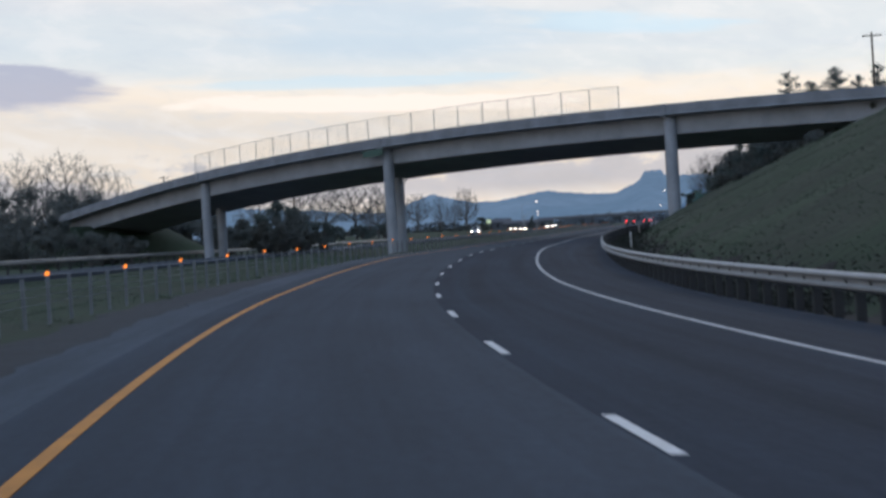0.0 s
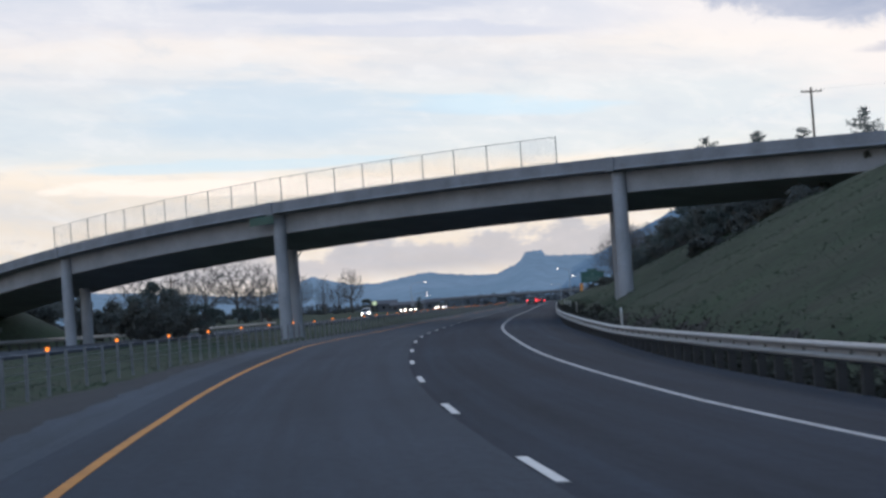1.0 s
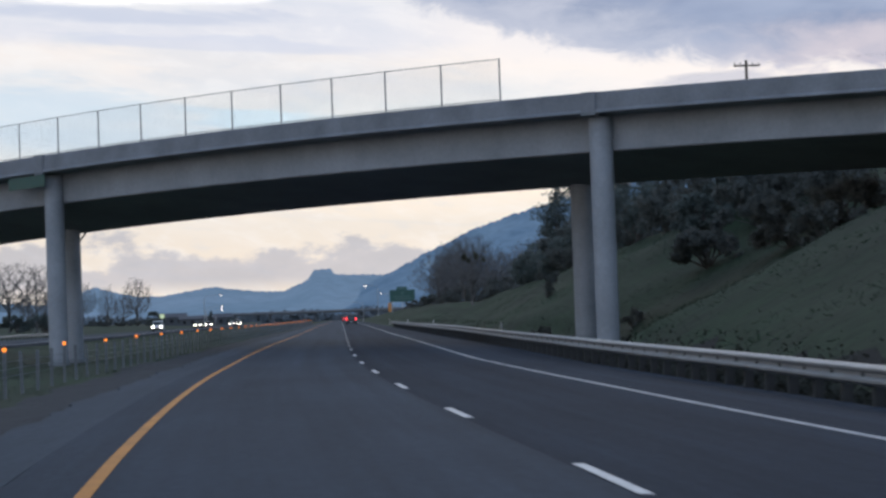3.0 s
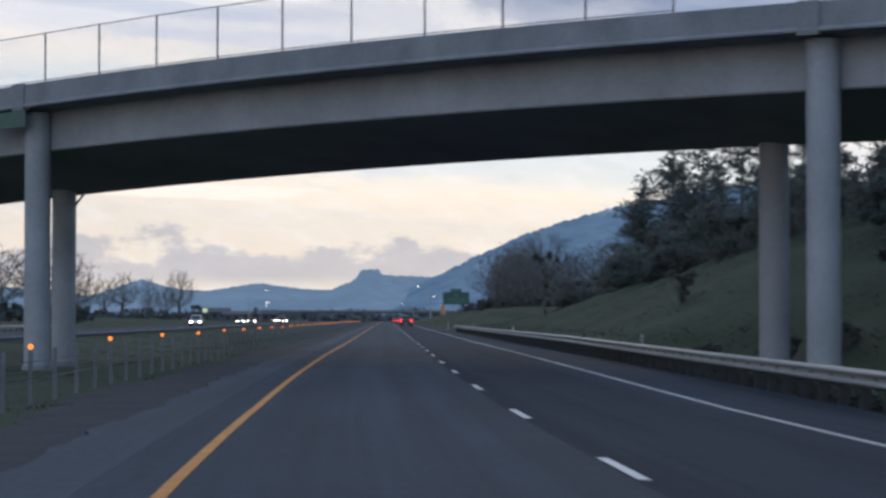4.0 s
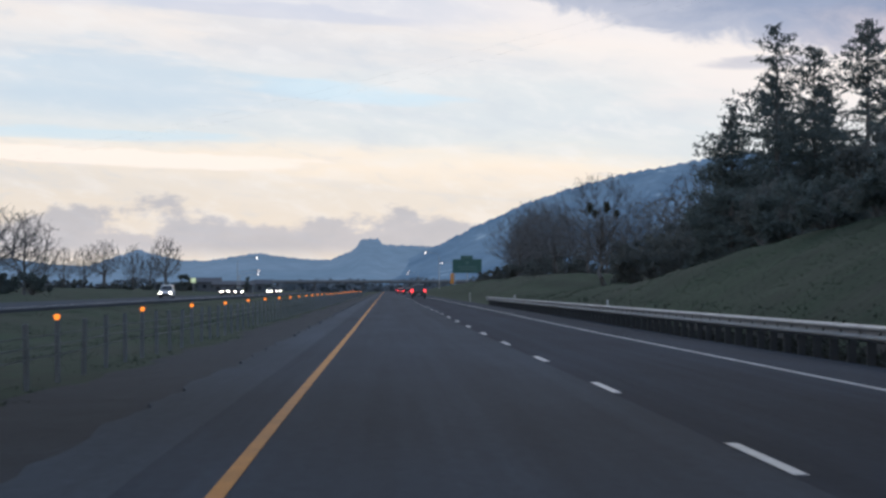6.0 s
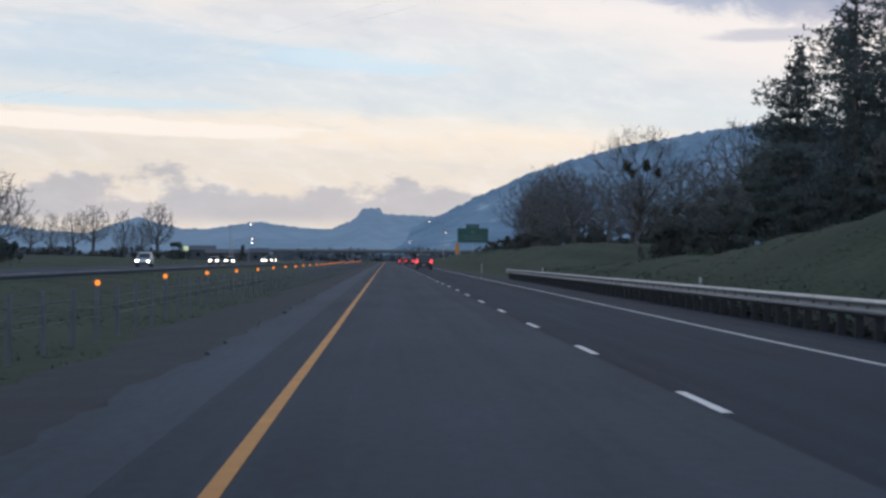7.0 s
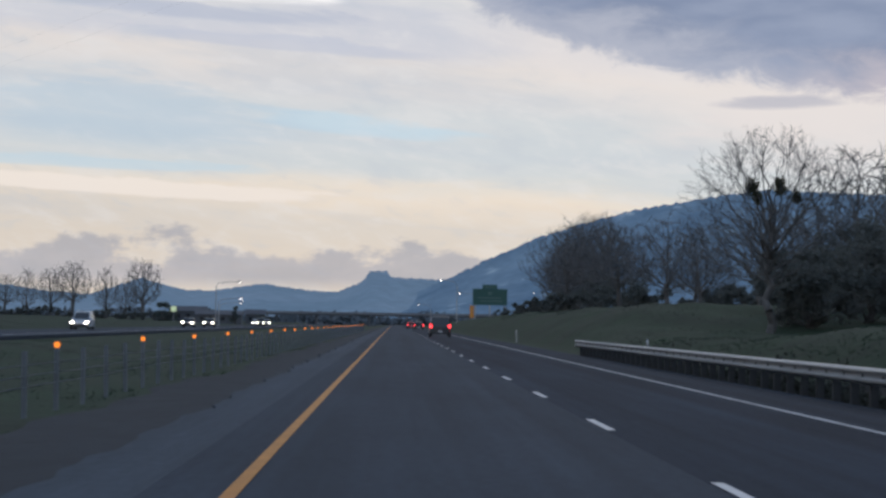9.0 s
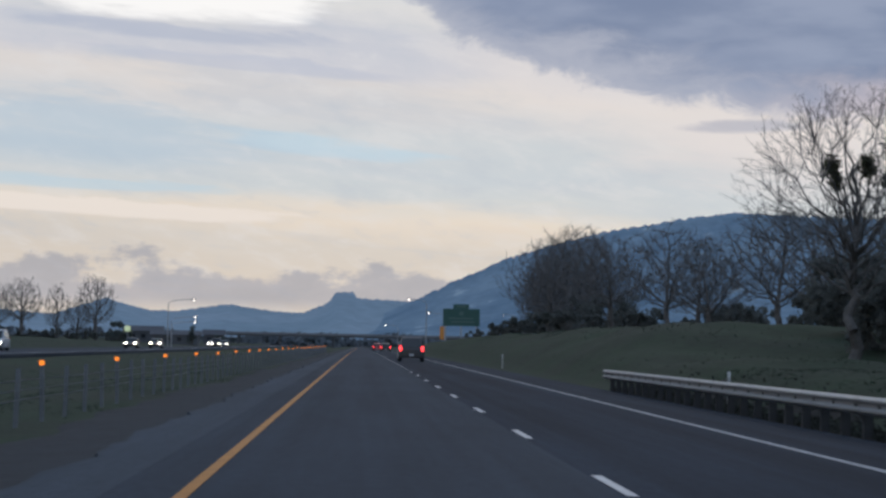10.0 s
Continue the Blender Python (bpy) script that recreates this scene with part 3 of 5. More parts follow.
BRUSH = material("brown_brush", (0.120, 0.124, 0.116), 0.95, second=(0.094, 0.102, 0.098), scale=0.5, fine=0.3, spec=0.1, thin=0.45)
UNDER = material("low_growth", (0.070, 0.082, 0.066), 0.95, second=(0.058, 0.066, 0.056), scale=0.4, fine=0.3, spec=0.1, thin=0.45)
# near-black weed colour that deepens the shade under the guardrail
WEED = material("shade_weeds", (0.040, 0.042, 0.036), 0.95, vary=0.4, scale=0.8, fine=0.3, spec=0.05)
MISTLETOE = material("mistletoe_leaves", (0.085, 0.085, 0.055), 0.9, vary=0.4, scale=2.0, spec=0.15, thin=0.45)


def limb_mesh(name, segs, mat, parent, sides):
    """Tapered limbs, one skin for each: segs holds rows of start, end and the two radii."""
    a = np.array([s[0] for s in segs])
    b = np.array([s[1] for s in segs])
    r0 = np.array([s[2] for s in segs])[:, None, None]
    r1 = np.array([s[3] for s in segs])[:, None, None]
    w = b - a
    w /= np.linalg.norm(w, axis=1)[:, None] + 1e-9
    ref = np.where(np.abs(w[:, 2:3]) < 0.9, np.array([[0, 0, 1.0]]), np.array([[1.0, 0, 0]]))
    u = np.cross(w, ref)
    u /= np.linalg.norm(u, axis=1)[:, None]
    v = np.cross(w, u)
    q = np.arange(sides) * 2 * math.pi / sides
    ring = u[:, None] * np.cos(q)[None, :, None] + v[:, None] * np.sin(q)[None, :, None]
    pts = np.concatenate([a[:, None] + ring * r0, b[:, None] + ring * r1], 1).reshape(-1, 3)
    k = np.arange(len(segs))[:, None] * 2 * sides
    j = np.arange(sides)
    faces = np.stack([k + j, k + (j + 1) % sides, k + sides + (j + 1) % sides, k + sides + j], -1).reshape(-1, 4)
    return raw(name, pts.tolist(), faces.tolist(), mat, parent)


def leaf_mesh(name, centres, size, mat, parent, rng, flat=0.0):
    """Many small crossed leaf sprays."""
    n = len(centres)
    d1 = rng.normal(size=(n, 3))
    d1[:, 2] *= 1 - flat
    d1 /= np.linalg.norm(d1, axis=1)[:, None]
    d2 = rng.normal(size=(n, 3))
    d2 -= (d2 * d1).sum(1)[:, None] * d1
    d2 /= np.linalg.norm(d2, axis=1)[:, None]
    s = (size * rng.uniform(0.5, 1.3, n))[:, None]
    c = np.asarray(centres)
    pts = np.stack([c - d1 * s, c - d2 * s * 0.45 + d1 * s * 0.1, c + d1 * s, c + d2 * s * 0.45 - d1 * s * 0.15], 1).reshape(-1, 3)
    faces = (np.arange(n)[:, None] * 4 + np.arange(4)).tolist()
    return raw(name, pts.tolist(), faces, mat, parent)


def colonise(rng, pull, foot, step, kill, up=0.1, keep=0.6):
    """A branching frame that grows from the trunk's points towards all the points in the crown."""
    node = [np.array(p, float) for p in foot]
    par = [max(i - 1, 0) for i in range(len(foot))]
    node_a = np.array(node)
    d = np.linalg.norm(pull[:, None] - node_a[None], axis=2)
    near, dist = d.argmin(1), d.min(1)
    alive = np.ones(len(pull), bool)
    births, spent = collections.Counter(), set()
    for _ in range(150):
        live = np.where(alive)[0]
        if len(live) == 0:
            break
        acc = collections.defaultdict(lambda: np.zeros(3))
        for i in live:
            acc[near[i]] += (pull[i] - node[near[i]]) / (dist[i] + 1e-6)
        fresh = []
        for k, v in acc.items():
            if births[k] >= 3:
                spent.add(k)
                continue
            births[k] += 1
            w = v / (np.linalg.norm(v) + 1e-6)
            old = node[k] - node[par[k]]
            n = np.linalg.norm(old)
            w = w + (old / n * keep if n > 0 else 0) + rng.normal(size=3) * 0.09 + np.array([0, 0, up])
            q = node[k] + w / np.linalg.norm(w) * step
            fresh.append((k, q))
        for i in live:
            if near[i] in spent:
                alive[i] = False
        if not fresh:
            continue
        first = len(node)
        for k, q in fresh:
            node.append(q)
            par.append(k)
        d = np.linalg.norm(pull[live][:, None] - np.array([q for _, q in fresh])[None], axis=2)
        j, m = d.argmin(1), d.min(1)
        closer = m < dist[live]
        near[live[closer]], dist[live[closer]] = first + j[closer], m[closer]
        alive[live[dist[live] < kill]] = False
        stuck = [i for i in live if alive[i] and dist[i] < step * 1.1]
        alive[stuck] = False
    # limbs straighten as they thicken
    node = np.array(node)
    par_a = np.array(par)
    for _ in range(3):
        kids, count = np.zeros_like(node), np.zeros(len(node))
        np.add.at(kids, par_a[1:], node[1:])
        np.add.at(count, par_a[1:], 1)
        inner = (count > 0) & (np.arange(len(node)) >= len(foot))
        moved = 0.4 * node + 0.3 * node[par_a] + 0.3 * kids / np.maximum(count, 1)[:, None]
        node[inner] = moved[inner]
    return node, par


def crown_points(rng, count, wide, low, tall, shell=0.5, lumps=5):
    """Points in a domed, uneven crown between two heights."""
    q = rng.normal(size=(count, 3))
    q /= np.linalg.norm(q, axis=1)[:, None]
    f = rng.uniform(0, 1, count) ** (1 / 3.0)
    f = np.where(rng.uniform(0, 1, count) < shell, 0.8 + 0.2 * f, f)
    a = np.arctan2(q[:, 1], q[:, 0])
    lump = 1 + 0.13 * np.sin(lumps * a + rng.uniform(0, 6)) * np.cos(3 * q[:, 2] + rng.uniform(0, 6)) + 0.07 * np.sin(9 * a + 5 * q[:, 2])
    mid = low + (tall - low) * 0.42
    v = q[:, 2] * f * lump
    z = np.where(v > 0, mid + v * (tall - mid), mid + v * (mid - low))
    return np.stack([q[:, 0] * f * lump * wide, q[:, 1] * f * lump * wide, z], -1)


def bare_frame(name, seed, tall, wide, low, fork, count, tip, step=0.5, kill=0.75, shell=0.55, twigs=3, up=0.10, bend=0.25, power=2.35, twig_long=1.5, keep=0.6):
    """Meshes of one leafless tree: trunk with its thick limbs, and the crown of thin ones."""
    rng = np.random.RandomState(seed)
    foot, p = [], np.zeros(3)
    while p[2] < fork:
        foot.append(p.copy())
        p = p + np.array([rng.normal() * bend * 0.2, rng.normal() * bend * 0.2, step])
    node, par = colonise(rng, crown_points(rng, count, wide, low, tall, shell), foot, step, kill, up, keep)
    n = len(node)
    load = np.zeros(n)
    leafless = np.ones(n, bool)
    for i in range(1, n):
        leafless[par[i]] = False
    for i in range(n - 1, -1, -1):
        if leafless[i]:
            load[i] = tip ** power
        if i:
            load[par[i]] += load[i]
    r = load ** (1 / power)
    r[0] *= 1.35
    limbs = [(node[par[i]], node[i], min(r[par[i]], r[i] * 1.35), r[i]) for i in range(1, n)]
    thick = [s for s in limbs if s[3] > tip * 4.5]
    thin = [s for s in limbs if s[3] <= tip * 4.5]
    for i in range(1, n):
        if r[i] < tip * 2.6 and twigs:
            way = node[i] - node[par[i]]
            way /= np.linalg.norm(way) + 1e-6
            for _ in range(rng.randint(1, twigs + 1)):
                w = way + rng.normal(size=3) * 0.65
                w[2] += 0.2
                w /= np.linalg.norm(w)
                ln = step * rng.uniform(0.5, twig_long)
                m = node[i] + w * ln * 0.5
                w2 = w + rng.normal(size=3) * 0.35
                thin.append((node[i], m, tip * 0.8, tip * 0.65))
                thin.append((m, m + w2 / np.linalg.norm(w2) * ln * 0.5, tip * 0.65, tip * 0.45))
    out = []
    for nm, segs, mat, sides in (("trunk", thick, BARK, 7), ("crown", thin, TWIG, 3)):
        ob = limb_mesh(nm, segs, mat, None, sides)
        me = ob.data
        bpy.data.objects.remove(ob)
        out.append(me)
    return out, node, r


def stand_tree(frame_of, name, label, at, size, turn, group="", girth=1.0):
    x, y = at
    top = thing(name, label, "tree", (x, y, height(x, y) - 0.15), group, turn)
    top.matrix_basis = top.matrix_basis @ Matrix.Diagonal((size * girth, size * girth, size, 1))
    for nm, me in zip(("trunk", "crown"), frame_of[0]):
        new(nm, me).parent = top
    return top


def fan_frame(seed, tall, wide, low, fork, limbs, tip):
    """Meshes of a vase-shaped leafless oak: straight limbs fan up from the trunk to a domed crown of fine twigs."""
    rng = np.random.RandomState(seed)
    mid = low + (tall - low) * 0.40

    def dome(n, lo=-0.55):
        """Points spread evenly just inside the crown's dome."""
        a = np.arange(n) * 2.39996 + rng.normal(size=n) * 0.25
        v = np.linspace(lo, 0.985, n)
        flat = np.sqrt(np.clip(1 - v * v, 0, 1)) * rng.uniform(0.84, 1.06, n) * (1 + 0.09 * np.sin(4 * a + seed) + 0.05 * np.sin(7 * a))
        return np.stack([np.cos(a) * flat * wide, np.sin(a) * flat * wide, mid + np.where(v > 0, v * (tall - mid), v * (mid - low)) * rng.uniform(0.92, 1.02, n)], -1)

    def bough(a, b, sag, r0, r1, n):
        """A limb from a to b in n pieces, bowed and a little crooked."""
        t = np.linspace(0, 1, n + 1)[:, None]
        c = (a + b) / 2 + sag
        pts = (1 - t) ** 2 * a + 2 * t * (1 - t) * c + t ** 2 * b
        pts[1:-1] += rng.normal(size=(n - 1, 3)) * np.linalg.norm(b - a) * 0.018
        rad = r0 + (r1 - r0) * t[:, 0] ** 0.8
        return pts, rad, [(pts[k], pts[k + 1], rad[k], rad[k + 1]) for k in range(n)]

    thick, thin, nodes, radii = [], [], [], []
    trunk, rad, segs = bough(np.zeros(3), np.array([0.12, 0.0, tall * 0.72]), np.array([-0.15, 0.1, 0]), 0.27, 0.05, 12)
    thick += segs
    ends = dome(limbs)
    for k, e in enumerate(ends):
        f = fork / (tall * 0.72) * (0.72 + 0.62 * k / limbs) + rng.uniform(-0.05, 0.05)
        a = np.array([np.interp(f, np.linspace(0, 1, 13), trunk[:, q]) for q in range(3)])
        outward = np.array([e[0], e[1], 0.0]) * (-0.10 if k > limbs * 0.2 else 0.06) + np.array([0, 0, 0.05 * np.linalg.norm(e - a)])
        pts, rd, segs = bough(a, e, outward, 0.045 + 0.012 * rng.uniform(0, 2), tip * 1.5, 9)
        thick += segs[:6]
        thin += segs[6:]
        nodes += list(pts[3:])
        radii += list(rd[3:])
    nodes, radii = np.array(nodes), np.array(radii)
    reach = np.linalg.norm(nodes - np.array([0, 0, fork * 0.8]), axis=1)
    goals = np.concatenate([dome(430), (dome(110) - np.array([0, 0, mid])) * rng.uniform(0.6, 0.9, (110, 1)) + np.array([0, 0, mid])])
    for g in goals:
        far = np.linalg.norm(g - np.array([0, 0, fork * 0.8]))
        d = np.linalg.norm(nodes - g, axis=1) + 9.0 * (reach > far * 0.86)
        b = nodes[d.argmin()]
        p2, r2, s2 = bough(b, g, rng.normal(size=3) * 0.06 + np.array([0, 0, 0.05]), tip * 2.0, tip, 4)
        thin += s2
        way = (g - b) / (np.linalg.norm(g - b) + 1e-6)
        for _ in range(6):
            q = p2[rng.randint(2, 5)]
            w = way + rng.normal(size=3) * 0.55 + np.array([0, 0, 0.1])
            w /= np.linalg.norm(w)
            l3 = rng.uniform(0.18, 0.5)
            m = q + w * l3 * 0.5
            thin.append((q, m, tip * 0.8, tip * 0.65))
            for spread in (0.3, 0.7):
                w2 = w + rng.normal(size=3) * spread
                thin.append((m, m + w2 / np.linalg.norm(w2) * l3 * 0.5, tip * 0.65, tip * 0.45))
    out = []
    for nm, segs, mat, sides in (("trunk", thick, BARK, 8), ("crown", thin, TWIG, 3)):
        ob = limb_mesh(nm, segs, mat, None, sides)
        me = ob.data
        bpy.data.objects.remove(ob)
        out.append(me)
    return out, nodes, radii


def mistletoe_oak():
    rng = np.random.RandomState(4)
    oak = fan_frame(14, 11.5, 4.5, 3.5, 4.0, 40, 0.0066)
    top = stand_tree(oak, "bare_tree", "tall leafless oak with round clumps of mistletoe in its crown", (21.4, 436.0), 1.0, 0.0)
    stout = oak[1]
    for x, y, z, wide in ((-1.45, -0.6, 8.1, 0.42), (0.85, 0.3, 8.2, 0.44), (-0.35, 0.9, 7.6, 0.28), (2.2, 1.2, 7.3, 0.24)):
        c = stout[np.linalg.norm(stout - np.array([x, y, z]), axis=1).argmin()]
        q = rng.normal(size=(700, 3))
        q = c + q / np.linalg.norm(q, axis=1)[:, None] * wide * rng.uniform(0.1, 1.15, (700, 1)) * np.array([0.8, 0.8, 1.15]) + rng.normal(size=(700, 3)) * 0.05
        leaf_mesh("mistletoe", q, 0.09, MISTLETOE, top, rng)


def conifer(label, at, tall, seed, wide=0.17, group=""):
    rng = np.random.RandomState(seed)
    x, y = at
    top = thing("conifer", label, "tree", (x, y, height(x, y) - 0.2), group)
    lean = rng.normal(size=2) * 0.015
    rings = []
    for z in np.linspace(0, tall * 0.98, 13):
        r = 0.40 * (1 - z / tall) + 0.02
        rings.append([(lean[0] * z + r * math.cos(q), lean[1] * z + r * math.sin(q), z) for q in np.arange(8) * math.pi / 4])
    sweep("trunk", rings, BARK, top, closed=True)
    boughs, leaves = [], []
    z = tall * 0.12
    while z < tall * 0.995:
        f = z / tall
        reach = wide * tall * (1 - f) ** 0.6 * min(1, 0.55 + f * 1.6) * (0.80 + 0.26 * math.sin(f * 19 + seed))
        for _ in range(rng.randint(4, 8)):
            if rng.uniform() < 0.12:
                continue
            a = rng.uniform(0, 2 * math.pi)
            ln = max(reach * rng.uniform(0.5, 1.0), 0.25)
            p = np.array([lean[0] * z, lean[1] * z, z])
            droop = rng.uniform(-0.45, 0.10)
            tip = p + np.array([math.cos(a) * ln, math.sin(a) * ln, ln * (droop + 0.55 * f)])
            boughs.append((p, tip, 0.05 * (1 - f) + 0.012, 0.008))
            n = int(8 + ln * 15)
            t = rng.uniform(0.12, 1.0, n)[:, None]
            across = np.array([-math.sin(a), math.cos(a), 0.0])
            fan = rng.normal(size=(n, 1)) * 0.22 * ln * (1.1 - t)
            leaves.append(p + (tip - p) * t + across * fan + rng.normal(size=(n, 3)) * np.array([0.15, 0.15, 0.13]))
        z += tall * rng.uniform(0.011, 0.024)
    limb_mesh("framework", boughs, BARK, top, 4)
    leaf_mesh("crown", np.concatenate(leaves), 0.17, NEEDLE, top, rng)
    return top


def leafy(name, label, category, at, tall, wide, seed, mat, count=2600, size=0.2, clumps=16, stem=0.12, group="", low=0.12):
    """A bush or round evergreen: stems and a crown of leaf sprays gathered in uneven clumps."""
    rng = np.random.RandomState(seed)
    x, y = at
    top = thing(name, label, category, (x, y, height(x, y) - 0.12), group)
    cs, ws, segs = [], [], []
    for _ in range(clumps):
        a, r = rng.uniform(0, 2 * math.pi), wide * math.sqrt(rng.uniform(0, 1)) * 0.78
        h = tall * rng.uniform(low + 0.06, 1.0) * (1 - 0.45 * (r / wide) ** 2)
        c = np.array([math.cos(a) * r, math.sin(a) * r, h * 0.92])
        cs.append(c)
        ws.append(rng.uniform(0.16, 0.32) * min(wide, tall * 0.6))
        mid = c * np.array([0.35, 0.35, 0.5]) + rng.normal(size=3) * 0.1
        segs += [(np.array([rng.normal() * 0.08, rng.normal() * 0.08, 0]), mid, stem, stem * 0.6), (mid, c, stem * 0.6, stem * 0.15)]
    which = rng.randint(0, clumps, count)
    off = rng.normal(size=(count, 3))
    off /= np.linalg.norm(off, axis=1)[:, None]
    pts = np.array(cs)[which] + off * (np.array(ws)[which] * rng.uniform(0.35, 1.15, count))[:, None] * np.array([1, 1, 0.85])
    pts[:, 2] = np.maximum(pts[:, 2], 0.05)
    limb_mesh("stem", segs, BARK, top, 5)
    leaf_mesh("crown", pts, size, mat, top, rng)
    return top


def plant_trees():
    mistletoe_oak()
    # leafless oaks further along the bank
    old = "gnarled leafless oak on the grassy bank"
    broad = [bare_frame("broad", 31 + i, 12, w, lo, 2.6, 950, 0.025, 0.45, 0.60, 0.40, 3, 0.06, 0.5, 2.2, 2.2) for i, (w, lo) in enumerate(((6.2, 2.8), (5.2, 2.4), (6.8, 3.4)))]
    for i, (x, y, h) in enumerate([(32.5, 581, 11), (37, 590, 10.5), (28.5, 600, 11), (25, 640, 12), (42.4, 520, 14.5), (47, 512, 13.5), (38, 548, 11), (51, 528, 14.5), (43, 560, 12), (33, 556, 8.5)]):
        stand_tree(broad[i % 3], "bare_tree", old, (x, y), h / 12, 67 * i, "oaks on the bank")
    wood = "leafless tree in a dense brown thicket"
    tight = [bare_frame("tight", 41 + i, 16, w, lo, 2.4, 1700, 0.022, 0.48, 0.60, 0.40, 4, 0.10, 0.4, 2.2, 2.2) for i, (w, lo) in enumerate(((5.4, 2.6), (4.6, 3.0), (6.0, 2.2)))]
    for i, (x, y, h) in enumerate([(28.2, 686, 11.0), (29.3, 692, 14.0), (31.3, 684, 15.6), (33.5, 692, 16.5), (35.8, 700, 16), (37.5, 690, 13.5), (32.4, 708, 15.5), (30.6, 705, 13), (30.0, 716, 12)]):
        stand_tree(tight[i % 3], "bare_tree", wood, (x, y), h / 16, 51 * i, "thicket trees")
    # conifers on the slope
    fir = "tall dark conifer with ragged boughs on the slope"
    for i, (x, y, z) in enumerate([(34.3, 412, 23.8), (38.3, 416, 22.4), (41.6, 410, 24.2), (45.5, 418, 23), (31.6, 421, 17.5), (49, 412, 24.5), (54, 420, 22), (42, 428, 20), (36.5, 426, 19.5), (58.5, 414, 27)]):
        conifer(fir, (x, y), z - height(x, y), 90 + i, 0.45, "conifers on the slope")
    # dark broad evergreens and brush below them
    ever = "dark broad evergreen tree among the conifers"
    for i, (x, y, h, w) in enumerate([(33.0, 438, 13.5, 3.6), (36.5, 446, 15, 4.2), (41, 440, 15.5, 4.6), (46, 450, 16, 5), (38, 458, 14, 4.5), (51, 444, 16, 5), (57, 452, 17, 5.5), (63, 446, 16, 5)]):
        leafy("evergreen_tree", ever, "tree", (x, y), h - height(x, y) * 0.4, w, 120 + i, LEAF, 10000, 0.20, 34, 0.2, "evergreens on the slope")
    brush = "dense dark brush at the foot of the trees"
    for i, (x, y, h, w) in enumerate([(25.5, 446, 4.2, 3.0), (30, 452, 5.5, 3.6), (27, 462, 5.0, 3.4), (33, 470, 6.5, 4.0), (37, 486, 7.0, 4.5), (33.5, 488, 5.5, 3.6), (43, 500, 8, 4.5), (35, 506, 6, 4), (48, 505, 8.5, 4.5), (54, 498, 9, 5)]):
        leafy("brush", brush, "bush", (x, y), h, w, 150 + i, BRUSH, 3400, 0.2, 22, 0.06, "brush on the bank")
    for i, (x, y, h, w) in enumerate([(21, 560, 2.2, 3.0), (22.5, 600, 2.8, 3.2), (20, 640, 2.4, 3.2), (24, 735, 2.6, 3.4), (29, 745, 3.2, 3.6), (34, 740, 6.5, 4.4), (28, 770, 2.8, 3.4), (23.5, 800, 2.6, 3.0), (31, 790, 3.6, 3.6)]):
        leafy("brush", "low brown brush along the verge", "bush", (x, y), h, w, 180 + i, BRUSH, 1800, 0.24, 16, 0.05, "brush on the verge")
    for i, (x, y, h, w) in enumerate([(23, 668, 3.0, 3.0), (27.5, 674, 5.0, 3.4), (31, 670, 6.5, 4), (36, 676, 7, 4.2), (41, 682, 7, 4.4), (27, 640, 3.4, 3.6), (33, 630, 3.6, 3.6), (30, 585, 2.6, 3.4), (36, 575, 3.2, 3.6), (41, 590, 4, 4), (46, 560, 5, 4.4), (40, 535, 4.6, 4.2), (47, 620, 5, 5)]):
        leafy("brush", "dense brown brush under the leafless trees", "bush", (x, y), h, w, 430 + i, BRUSH, 2400, 0.26, 20, 0.05, "brush under the trees")
    for i, (x, y, h, w) in enumerate([(12.6, 224.5, 1.1, 0.9), (15.4, 226.5, 1.3, 1.1), (16.8, 221.5, 0.9, 0.8), (13.2, 229.5, 0.8, 0.8)]):
        leafy("shrub", "small dark shrub beside the bridge column", "bush", (x, y), h, w, 200 + i, BRUSH, 1300, 0.08, 12, 0.03, "shrubs under the bridge")
    leafy("small_tree", "small scrubby tree alone on the grass slope", "tree", (16.2, 259.0), 2.3, 0.75, 215, BRUSH, 1500, 0.09, 12, 0.05)
    for i, (x, y, h, w) in enumerate([(22, 232, 2.6, 2.2), (26, 240, 3.4, 2.6), (30, 246, 4.2, 3), (34, 256, 5, 3.2), (28, 262, 3.4, 2.6), (36, 280, 6, 3.6), (33, 300, 5, 3.4), (38, 318, 7, 4), (34, 336, 5.5, 3.6), (39, 356, 8, 4.2), (36, 378, 7, 4), (41, 400, 9, 4.6), (35, 412, 7, 4)]):
        leafy("brush", "dark brush along the crest of the slope", "bush", (x, y), h, w, 220 + i, BRUSH, 2800, 0.19, 20, 0.06, "brush on the crest")
    # the wood's dark edge along the top of the grass, and brush on the bank under the overpass
    for i, s in enumerate(np.arange(243, 334, 5.5)):
        x, y, _ = on_road(s, float(np.interp(s, [243, 250, 258, 268, 289, 311, 334], [25.2, 24.5, 23.2, 22.0, 19.8, 19.2, 18.6])) + 2.1 + 0.5 * math.sin(i * 2.3))
        leafy("brush", "dark brush at the edge of the wood", "bush", (x, y), 3.0 + 1.1 * math.sin(i * 1.7) + 0.012 * (330 - s), 2.3, 520 + i, LEAF if i % 2 else BRUSH, 2600, 0.15, 20, 0.05, "brush at the wood's edge")
    for i, (s, d, h) in enumerate(((203, 26.5, 2.6), (208, 23.5, 2.4), (210, 28.5, 3.4), (215, 25.5, 3.2), (219, 30, 4.0), (222, 24.5, 2.8), (226, 27.5, 3.6), (231, 25.5, 3.0), (235, 29.5, 4.4), (239, 26.8, 3.4), (214, 33, 3.8), (205, 32, 3.2), (227, 34, 4.5))):
        x, y, _ = on_road(s, d)
        leafy("brush", "dark brush on the bank under the overpass", "bush", (x, y), h, 2.4, 560 + i, BRUSH, 2400, 0.15, 18, 0.05, "brush under the overpass")
    # across the other carriageway
    left = "leafless tree in a row beyond the fields"
